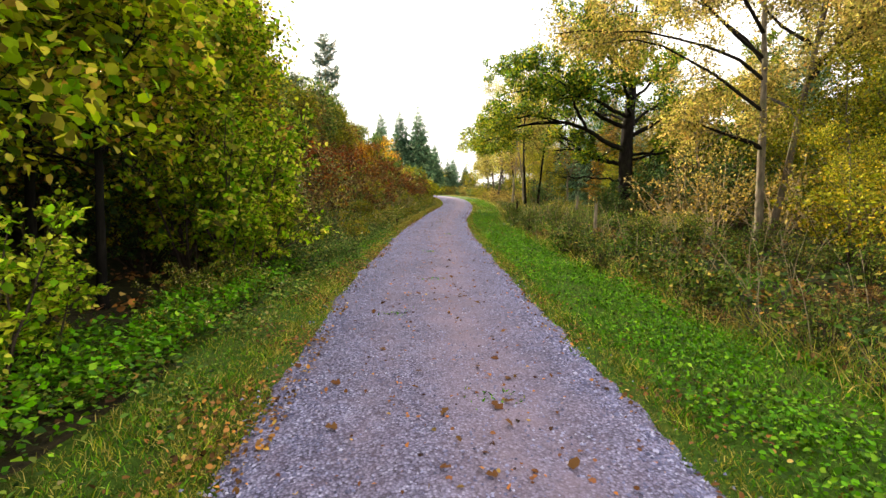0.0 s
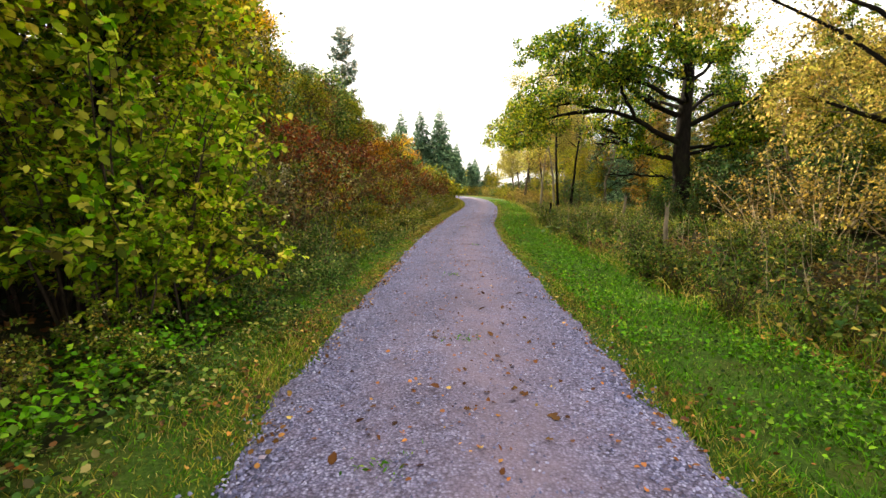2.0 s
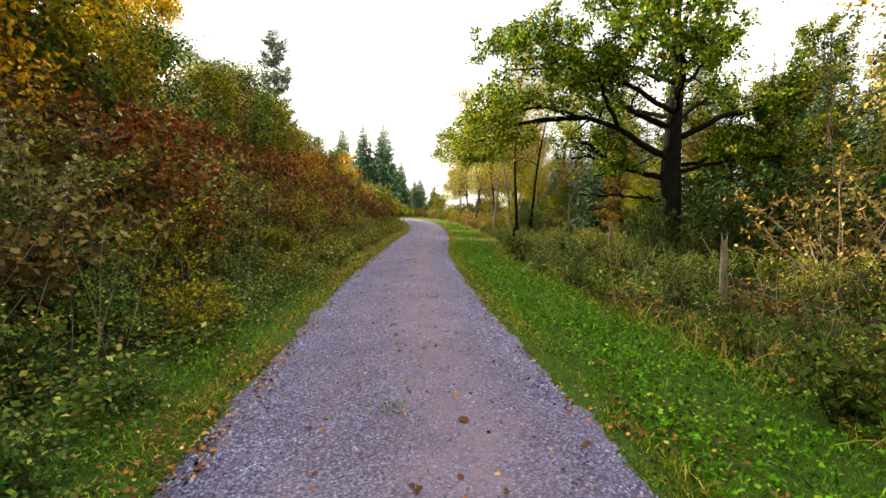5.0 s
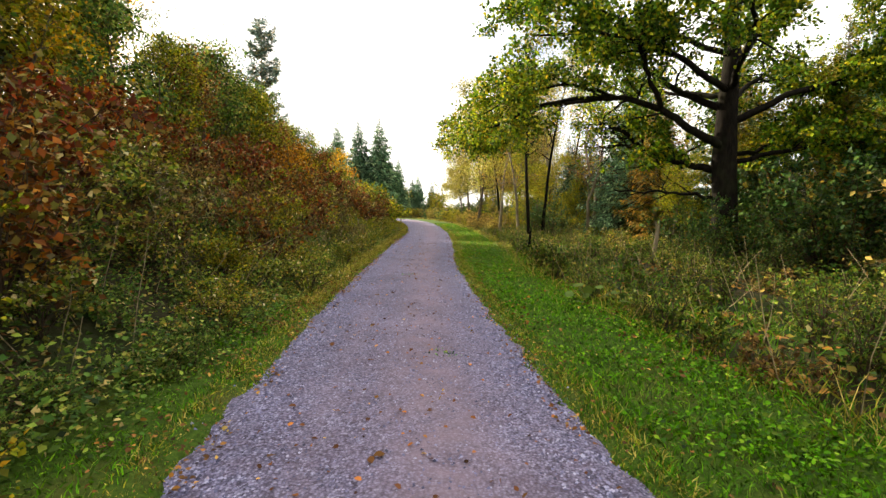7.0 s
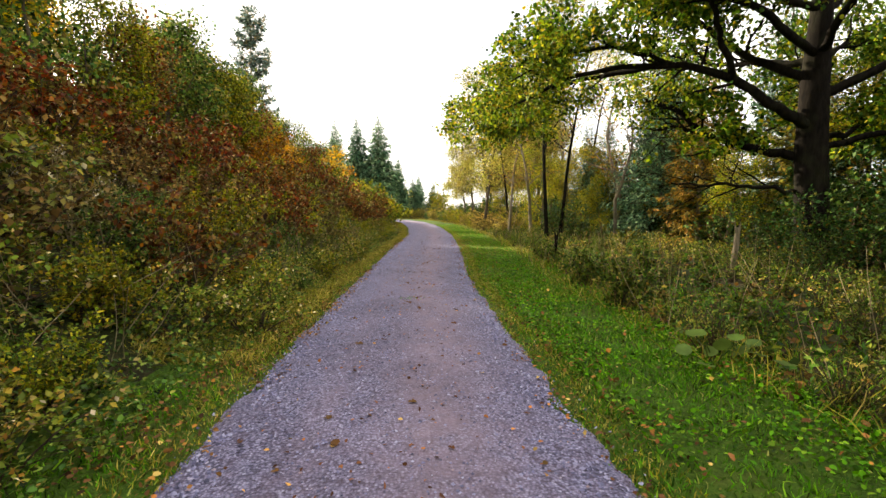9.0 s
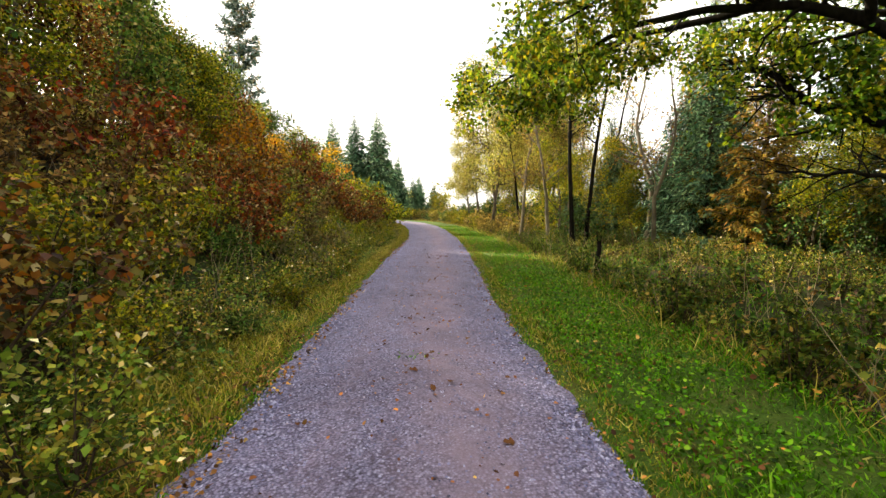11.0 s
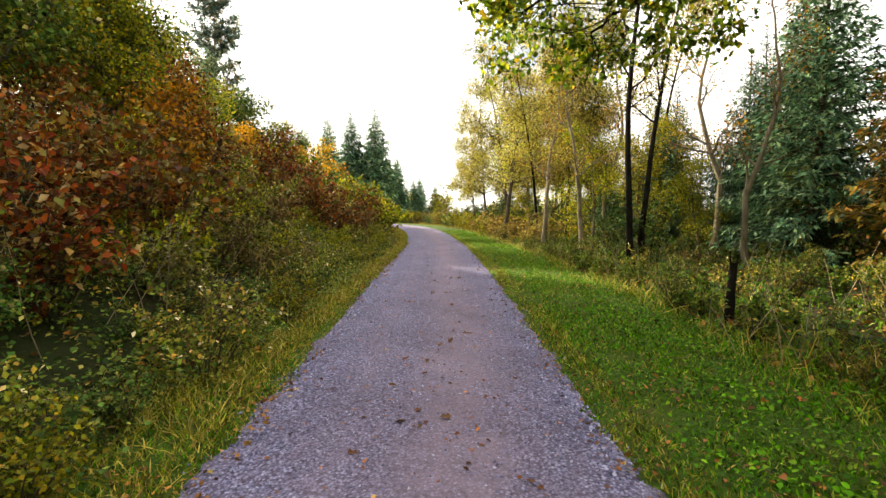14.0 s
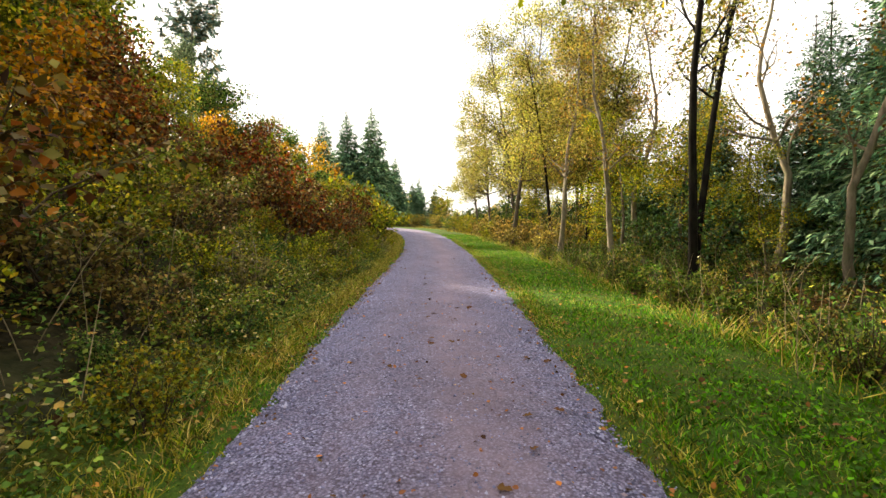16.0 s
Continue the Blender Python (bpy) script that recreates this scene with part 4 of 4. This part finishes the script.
# ---------------------------------------------------------------- trees beside the oak
def fork_tree():
    g = np.random.default_rng(9)
    ob = new("willow")
    a = wander(g, (0, 0, -0.2), (0.0, 0, 1), 8.5, 0.12, 0.04, 0.06, 0, 10)
    b = wander(g, (0.22, -0.1, -0.2), (0.10, 0, 1), 9.0, 0.10, 0.04, 0.06, 0, 10)
    arms = [
        wander(g, along_line(a, 0.45)[0], (-1, 0.15, 1.3), 5.8, 0.05, 0.012, 0.22, -0.12, 7),
        wander(g, along_line(a, 0.33)[0], (-1, -0.2, 0.55), 2.2, 0.07, 0.02, 0.15, -0.02, 6),
        wander(g, along_line(a, 0.6)[0], (-0.9, 0.6, 1.2), 5.6, 0.05, 0.012, 0.22, -0.1, 6),
        wander(g, along_line(a, 0.62)[0], (-1.0, 0.1, 1.1), 6.4, 0.05, 0.012, 0.22, -0.13, 7),
        wander(g, along_line(a, 0.55)[0], (-1.0, 0.35, 1.0), 6.2, 0.05, 0.012, 0.22, -0.12, 7),
        wander(g, along_line(a, 0.7)[0], (-0.9, -0.3, 0.7), 4.8, 0.055, 0.015, 0.2, 0, 6),
        wander(g, along_line(b, 0.55)[0], (0.8, -0.3, 0.8), 3.0, 0.055, 0.015, 0.2, 0, 6),
        wander(g, along_line(b, 0.7)[0], (0.5, 0.7, 1.0), 2.8, 0.06, 0.02, 0.12, 0, 6),
        wander(g, along_line(b, 0.6)[0], (-0.3, 1.0, 0.6), 4.2, 0.055, 0.015, 0.2, 0, 6),
        wander(g, along_line(b, 0.5)[0], (0.9, 0.4, 0.6), 4.0, 0.055, 0.015, 0.2, 0, 6),
        wander(g, along_line(b, 0.62)[0], (0.6, 0.9, 0.6), 4.2, 0.055, 0.015, 0.2, 0, 6),
        wander(g, along_line(b, 0.4)[0], (0.2, 1.0, 0.5), 3.6, 0.06, 0.02, 0.12, 0, 6),
        wander(g, along_line(b, 0.5)[0], (-0.6, -0.9, 0.7), 3.6, 0.055, 0.015, 0.2, 0, 6),
    ]
    mid = [x for l in arms + [(a[0][6:], a[1][6:]), (b[0][6:], b[1][6:])] for x in branch_out(g, l, 11, 0.25, 1.0, 1.8, 0.5, 0.8, 0.05, 0.3, 5)]
    small = [x for l in mid for x in branch_out(g, l, 5, 0.2, 1.0, 0.8, 0.55, 0.8, -0.04, 0.3, 4)]
    part("trunk", tubes("trunk", [a], M["mottled_bark"], 10), ob)
    part("trunk", tubes("trunk", [b], M["grey_bark"], 10), ob, "second darker stem of the forked tree")
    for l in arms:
        part("limb", tubes("limb", [l], M["shaded_bark"], 7), ob)
    part("twig_mass", tubes("twig_mass", mid + small, M["willow_bark"], 3), ob, kind="stuff")
    at, way = tips(g, small, 80, 0.2)
    part("crown", leaves("crown", at, way, 0.10 * g.uniform(0.5, 1.2, len(at)), LEAF, M["willow_leaf"], g, 0.6, 0.8), ob, kind="stuff")
    return tagged(ob, "forked willow with two mottled grey stems and yellowing leaves", "tree")


settle(fork_tree(), 8.9, 13.4, 0, 1.0, 0.0)

g = np.random.default_rng(33)
slim = [
    broadleaf("alder", "slender dark-stemmed alder with thin yellow foliage", g, 13.0, 0.10, 2.4, 16, 6, 16, 0.09, M["yellow_leaf"], M["shaded_bark"], LEAF, 0.25, (-0.10, 0), 0.10, 0.07),
    broadleaf("birch", "slender birch with yellow autumn leaves", g, 14.5, 0.13, 3.6, 22, 8, 44, 0.11, M["yellow_leaf"], M["grey_bark"], LEAF, 0.25, (0.03, 0), 0.08, 0.08),
    broadleaf("bare_ash", "thin nearly bare ash with pale bark", g, 8.5, 0.10, 1.8, 11, 5, 5, 0.09, M["brown_leaf"], M["willow_bark"], LEAF, 0.3, (-0.08, 0), 0.10, 0.22),
    broadleaf("rowan", "small rowan with yellow-green leaves", g, 6.5, 0.08, 2.1, 14, 7, 30, 0.085, M["olive_leaf"], M["grey_bark"], LEAF, 0.25),
]
for k, rows in enumerate((
        [(6.2, 35.6, 1.0), (7.45, 37.7, 1.0), (8.3, 47.3, 1.0), (7.5, 49.8, 0.95), (11.5, 44.0, 1.0)],
        [(5.9, 51.7, 1.0), (7.2, 57.0, 1.05), (6.9, 64.0, 0.95), (9.0, 48.0, 0.9), (9.5, 61, 1.0), (7.0, 72.0, 0.8), (10.0, 53.0, 0.9), (9.5, 71, 0.9), (13, 64, 1.0), (10.6, 49.0, 0.95), (11.6, 57.0, 1.0)],
        [(9.3, 35.1, 1.0), (10.7, 39.0, 1.3), (7.0, 41.5, 1.1), (9.2, 44.0, 1.2), (6.6, 46.0, 1.2), (10.0, 18.5, 0.7)],
        [(8.0, 43.0, 0.9), (10.5, 29.5, 0.7), (12.5, 20.0, 1.1), (13.0, 13.0, 1.2), (11.5, 9.5, 1.0), (7.6, 54.5, 0.8), (15, 17, 1.3), (12.0, 16.0, 0.8), (14.0, 28.0, 1.2), (13.4, 17.0, 1.3), (7.9, 9.3, 0.5), (9.4, 10.6, 0.8), (8.8, 40.5, 0.9), (10.2, 42.6, 1.0), (9.0, 46.0, 1.0), (9.9, 38.2, 0.6), (11.6, 36.6, 0.6), (12.4, 43.0, 1.0)])):
    for i, (x, y, s) in enumerate(rows):
        mm = place(slim[k], x, y, 97 * i + (0 if i == 0 else 30 * k), s, 0.05)
        if i:
            copy_thing(slim[k], mm)
        else:
            slim[k].matrix_basis = mm
            tagged(slim[k], group="trees along the wood's edge")

# spruces and larches
spruce = conifer("spruce", "dense blue-green spruce at the wood's edge", g, 10.5, 2.8, 32, 9, 150, 0.22, M["spruce_needle"], M["stem"], 0.04)
settle(spruce, 11.2, 35.2, 0)
for i, (x, y, s) in enumerate([(13.5, 38.5, 1.0), (10.2, 41.5, 0.62), (15.5, 33.0, 1.1), (13.5, 46.0, 0.8), (17.0, 42.0, 0.9), (9.6, 45.0, 0.45), (17.5, 24.0, 1.1), (20, 30, 1.1), (15.5, 26.8, 0.5), (13.4, 24.2, 0.42), (16.4, 22.0, 0.5), (15.4, 17.2, 0.8), (19.0, 17.0, 1.0), (17.5, 12.0, 0.9), (13.2, 28.6, 0.6), (22.5, 24.0, 1.1), (13.6, 41.2, 0.8), (11.6, 44.6, 0.7), (14.6, 41.6, 0.9), (12.0, 52.0, 0.6), (16.0, 55.0, 0.7)]):
    copy_thing(spruce, place(spruce, x, y, 61 * i + 20, s))
tagged(spruce, group="spruces in the wood")
larch = conifer("larch", "soft yellow larch at the wood's edge", g, 8.5, 1.9, 28, 8, 110, 0.20, M["larch_needle"], M["pale_bark"], 0.06, -0.1, 0.1)
settle(larch, 10.9, 31.8, 0)
for i, (x, y, s) in enumerate([(12.8, 29.3, 1.0), (14.2, 35.0, 0.9), (13.2, 25.0, 0.9)]):
    copy_thing(larch, place(larch, x, y, 50 * i + 10, s))
tagged(larch, group="larches in the wood")
far_spruce = conifer("tall_spruce", "tall dark pointed spruce beyond the bend", g, 18.0, 5.0, 36, 10, 74, 0.8, M["spruce_needle"], M["stem"], 0.03)
settle(far_spruce, -5.0, 99.0, 0)
for i, (x, y, s) in enumerate([(-8.6, 99.0, 0.97), (-13.5, 108, 1.05), (-1.8, 105.0, 0.66), (1.0, 122, 0.62), (-3.5, 114, 0.75), (-19, 112, 0.9), (5.5, 118, 0.55), (2.5, 130, 0.7)]):
    copy_thing(far_spruce, place(far_spruce, x, y, 83 * i + 30, s))
tagged(far_spruce, group="spruces beyond the bend")

# thicket on the wood side
g = np.random.default_rng(44)
weed_kinds = [
    shrub("nettle_clump", "tall green nettles at the edge of the thicket", "weeds", g, 1.05, 0.8, 18, 3, 12, 0.085, M["weed_leaf"], M["stem"], LEAF, 0.0),
    shrub("goldenrod", "green goldenrod stalks with narrow leaves at the thicket", "weeds", g, 1.1, 0.75, 20, 4, 13, 0.075, M["weed_leaf"], M["stem"], SPRAY, 0.05),
    shrub("fern_clump", "brown withered fern and bramble clump", "weeds", g, 0.8, 1.2, 14, 5, 14, 0.08, M["fern_leaf"], M["stem"], LEAF, 0.7),
    shrub("sapling_bush", "olive-yellow sapling bush in the thicket", "bush", g, 1.7, 1.4, 10, 7, 15, 0.075, M["rose_leaf"], M["stem"], LEAF),
]
spots = []
for yy in np.arange(-4.0, 50, 1.0):
    for rr in np.arange(0.3, 5.2, 1.05):
        y = yy + g.uniform(-0.45, 0.45)
        x = float(centre(y) + half(y) + lawn(y)) + 0.08 + rr + g.uniform(-0.4, 0.4)
        if math.hypot(x - 9.15, y - 25.3) < 0.9:
            continue
        w = np.array([0.32, 0.32, 0.24 if y < 24 else 0.16, 0.03 + 0.05 * rr])
        spots.append((x, y, int(g.choice(4, p=w / w.sum()))))
scatter(weed_kinds, spots, g, "weeds along the thicket", 0.6, 1.0)
bush_kinds = [
    shrub("buckthorn_bush", "large yellow-brown buckthorn bush in the wood", "bush", g, 3.2, 3.0, 14, 9, 8, 0.12, M["dun_leaf"], M["pale_stem"], LEAF, 0.2),
    shrub("wood_bush", "large olive bush inside the wood", "bush", g, 3.4, 2.8, 12, 8, 15, 0.14, M["olive_leaf"], M["stem"], LEAF, 0.1),
    shrub("holly_bush", "dark green undergrowth bush inside the wood", "bush", g, 2.6, 2.6, 12, 8, 18, 0.12, M["holly_leaf"], M["stem"], LEAF, 0.2),
]
spots = []
for yy in np.concatenate([np.arange(6, 60, 2.9), np.arange(60, 112, 4.5)]):
    for xx in np.concatenate([np.arange(8.0, 22, 2.8), [25, 29, 34]]):
        y, x = yy + g.uniform(-1, 1), xx + g.uniform(-1, 1)
        if math.hypot(x - 9.3, y - 25.3) < 2.2 or (x < 11.5 and 18 < y < 25.5) or (x < 9.8 and 7 < y < 13.6) or (x < 10.5 and 25 < y < 36):
            continue
        spots.append((x, y, int(g.choice(3, p=[0.85, 0.0, 0.15] if y < 17.5 else [0.06, 0.12, 0.82]))))
for yy in np.arange(17.5, 33, 2.1):
    for xx in (10.8, 12.8, 15.0, 17.4):
        y, x = yy + g.uniform(-0.7, 0.7), xx + g.uniform(-0.7, 0.7)
        if math.hypot(x - 9.6, y - 25.3) > 1.2:
            spots.append((x, y, 2))
scatter(bush_kinds, spots, g, "bushes in the wood", 0.6, 1.15)
for i, (x, y, s) in enumerate([(8.4, 24.2, 0.62), (9.2, 23.9, 0.72), (10.2, 23.9, 0.75), (8.2, 25.6, 0.42), (7.6, 23.0, 0.4), (9.0, 22.2, 0.42), (10.6, 22.4, 0.5), (8.0, 21.0, 0.42), (9.6, 20.6, 0.48), (12.4, 24.2, 1.25), (13.6, 22.6, 1.3), (12.2, 21.2, 1.0), (14.6, 24.8, 1.4), (11.6, 26.8, 1.2), (13.4, 27.4, 1.4), (12.8, 19.4, 1.1)]):
    k = bush_kinds[2]
    copy_thing(k, place(k, x, y, 71 * i, s))
for i, (x, y, s) in enumerate([(7.3, 8.3, 0.72), (8.4, 10.0, 0.8), (7.2, 7.0, 0.62), (8.6, 8.0, 0.85), (8.0, 6.2, 0.8)]):
    copy_thing(bush_kinds[1], place(bush_kinds[1], x, y, 91 * i, s))

# dark evergreen bushes added in the hollow under the hazels, standing for shade
for i, (x, y, s) in enumerate([(-7.6, 2.0, 1.0), (-7.4, 3.6, 1.0), (-7.7, 5.0, 1.05), (-7.4, 6.6, 1.0), (-7.0, 8.2, 1.0), (-9.2, 2.8, 1.2), (-9.4, 4.8, 1.2), (-9.2, 6.6, 1.2), (-8.8, 8.6, 1.2), (-6.0, 9.8, 0.9), (-6.9, 0.4, 0.9), (-5.6, -0.6, 0.8), (-9.0, 0.6, 1.2), (-5.5, 8.6, 0.6)]):
    copy_thing(bush_kinds[2], place(bush_kinds[2], x, y, 67 * i, s))

# golden bushes by the far verge
g = np.random.default_rng(47)
spots = []
for y in np.arange(46, 100, 2.2):
    for r in (2.9, 5.0, 7.2):
        yy = y + g.uniform(-0.8, 0.8)
        spots.append((float(centre(yy) + half(yy)) + r + g.uniform(-0.6, 0.6), yy, int(g.choice(3, p=[0.45, 0.4, 0.15]))))
for i, (x, y, k) in enumerate(spots):
    copy_thing(far_kinds[k], place(far_kinds[k], x, y, g.uniform(0, 360), g.uniform(0.45, 0.85)))
back_kinds = [
    broadleaf("far_birch", "distant yellow-green birch beyond the bend", g, 9.0, 0.12, 3.4, 11, 5, 8, 0.4, M["olive_leaf"], M["grey_bark"], LEAF, 0.1, fine=2, jitter=0.4),
    broadleaf("far_aspen", "distant golden aspen beyond the bend", g, 8.0, 0.12, 3.0, 11, 5, 8, 0.4, M["yellow_leaf"], M["grey_bark"], LEAF, 0.1, fine=2, jitter=0.4),
]
spots = [(x, y, s) for y in np.arange(104, 150, 11) for x, s in zip(np.arange(-40, 70, 8.0), itertools.cycle((1.3, 1.0, 1.5)))]
for i, (x, y, s) in enumerate(spots):
    k = back_kinds[i % 2]
    if abs(x + 6) < 7 and y < 112:
        continue
    mm = place(k, x + g.uniform(-3, 3), y + g.uniform(-3, 3), g.uniform(0, 360), s * g.uniform(0.7, 1.0))
    if i < 2:
        k.matrix_basis = mm
        tagged(k, group="distant trees")
    else:
        copy_thing(k, mm)

# broken stumps in the margin
def stump(name, label, x, y, height, r, bark):
    g = np.random.default_rng(int(x * 10))
    ob = new(name)
    body = wander(g, (0, 0, -0.1), (0.05, 0.02, 1), height, r, r * 0.7, 0.06, 0, 8)
    me = tubes("body", [body], bark, 10)
    part("body", me, ob)
    splint = [wander(g, body[0][-2] + np.array([math.cos(a), math.sin(a), 0]) * r * 0.5, (math.cos(a) * 0.1, math.sin(a) * 0.1, 1), height * 0.22 * g.uniform(0.5, 1.3), r * 0.32, 0.004, 0.05, 0, 3) for a in (0.3, 1.9, 3.4, 5.0)]
    part("splinter_crown", tubes("splinter_crown", splint, bark, 5), ob)
    settle(ob, x, y, 0, 1, 0.0)
    return tagged(ob, label, "stump")


stump("tree_stump", "weathered broken tree stump in the weeds", 4.9, 15.3, 1.15, 0.065, M["willow_bark"])
stump("tree_stump", "weathered broken tree stump beside the oak", 6.6, 23.8, 1.25, 0.07, M["willow_bark"])
stump("dead_stem", "dark broken dead stem among weeds", 4.4, 29.0, 1.1, 0.07, M["shaded_bark"])


# dry stalks standing through the growth
def dry_stalks(name, label, side, lo, hi, y0, y1, n, tall):
    g = np.random.default_rng(hash_of(name))
    y = y0 + (y1 - y0) * g.random(n) ** 1.2
    x = centre(y) + side * (half(y) + g.uniform(lo, hi, n))
    z = terrain(x, y)
    lines = [wander(g, (a, b, c - 0.05), (g.normal(0, 0.3), g.normal(0, 0.3), 1), tall * g.uniform(0.6, 1.3), 0.006, 0.003, 0.12, -0.04, 4) for a, b, c in zip(x, y, z)]
    ob = new(name, tubes(name, lines, M["pale_stem"], 3))
    tagged(ob, label, "stalks", kind="stuff")


dry_stalks("bank_stalks", "pale dry stalks standing among the bank bushes", -1, 1.1, 6.5, 9.5, 45, 650, 1.1)
dry_stalks("thicket_stalks", "pale dry stalks standing in the thicket edge", 1, 1.9, 5.5, 1, 45, 420, 1.0)


# large-leaved plants on the verge
def butterbur(x, y, size):
    g = np.random.default_rng(int(x * 100 + y * 10))
    ob = new("butterbur")
    n = 7
    a = np.arange(n) * 2.4 + g.uniform(0, 1)
    top = np.stack([np.cos(a) * g.uniform(0.05, 0.28, n), np.sin(a) * g.uniform(0.05, 0.28, n), g.uniform(0.10, 0.30, n)], -1) * size
    for q in top:
        part("stalk", tubes("stalk", [(np.array([(0, 0, -0.02), q * (0.5, 0.5, 0.7), q]), np.array([0.006, 0.005, 0.004]))], M["green_leaf"], 4), ob)
        part("leaf", leaves("leaf", q[None] - np.array([[0.08, 0, 0]]) * size, np.array([[1.0, 0, 0.0]]) + g.normal(0, 0.3, (1, 3)), 0.15 * size * g.uniform(0.8, 1.2), ROUND, M["pale_green"], g, 0.25), ob)
    settle(ob, x, y, 0, 1, 0.0)
    return tagged(ob, "low plant with large round pale green leaves", "plant", "butterburs on the verge")


for x, y, k in ((2.65, 18.5, 1.0), (3.2, 18.6, 1.15), (3.0, 19.4, 0.9), (3.7, 18.0, 1.0), (3.5, 16.9, 0.8), (3.9, 19.8, 0.9)):
    butterbur(x, y, k)

# grass tufts growing through the gravel
path_tufts = [(-0.10, 7.8), (0.35, 3.2), (-0.15, 22.4), (-0.35, 11.4), (-0.55, 5.6), (0.15, 16.0)]
for x, y in path_tufts:
    g = np.random.default_rng(int(abs(x) * 100 + y))
    k = 48
    at = np.stack([x + g.normal(0, 0.11, k), y + g.normal(0, 0.08, k), np.full(k, float(path_top(x, y)))], -1)
    way = np.stack([g.normal(0, 1, k), g.normal(0, 1, k), g.uniform(0.3, 1.2, k)], -1)
    ob = new("grass_tuft", leaves("grass_tuft", at, way, 0.04 * g.uniform(0.5, 1.3, k), SPRAY, M["grass"], g, 0.8))
    tagged(ob, "small flattened grass tuft growing through the gravel", "grass", kind="stuff")

# ---------------------------------------------------------------- fallen leaves on the path
g = np.random.default_rng(55)
fallen = []
for shape, label in ((MAPLE, "orange-brown fallen maple leaf on the gravel"), (OAK, "brown fallen oak leaf on the gravel"), (BROAD, "yellow-brown fallen leaf on the gravel")):
    for k in range(2):
        me = leaves("fallen_leaf", np.zeros((1, 3)), np.array([[1.0, 0, 0]]), 0.085, shape, M["litter"], g, 0.25)
        fallen.append((me, label))
for i in range(285):
    y = 0.6 + 44 * g.random() ** 1.2
    uu = float(np.clip(g.normal(0.15, 0.6), -0.98, 0.98))
    x = float(centre(y) + uu * half(y))
    me, label = fallen[int(g.integers(len(fallen)))]
    ob = new("fallen_leaf", me)
    ob.matrix_basis = pose(x, y, float(path_top(x, y)) + 0.012, g.uniform(-8, 8), g.uniform(-8, 8), g.uniform(0, 360)) @ Matrix.Scale(g.uniform(0.4, 1.1), 4)
    tagged(ob, label, "leaf", "leaves fallen on the path")
n = 2200
y = 0.6 + 34 * g.random(n) ** 1.2
x = centre(y) + np.clip(g.normal(0.1, 0.6, n), -0.98, 0.98) * half(y)
at = np.stack([x, y, path_top(x, y) + 0.008], -1)
crumbs = new("leaf_crumbs", leaves("leaf_crumbs", at, np.stack([g.normal(0, 1, n), g.normal(0, 1, n), np.zeros(n)], -1), 0.034 * g.uniform(0.5, 1.4, n), BROAD, M["litter"], g, 0.3))
tagged(crumbs, "small brown leaf scraps scattered over the gravel", "leaves", kind="stuff")
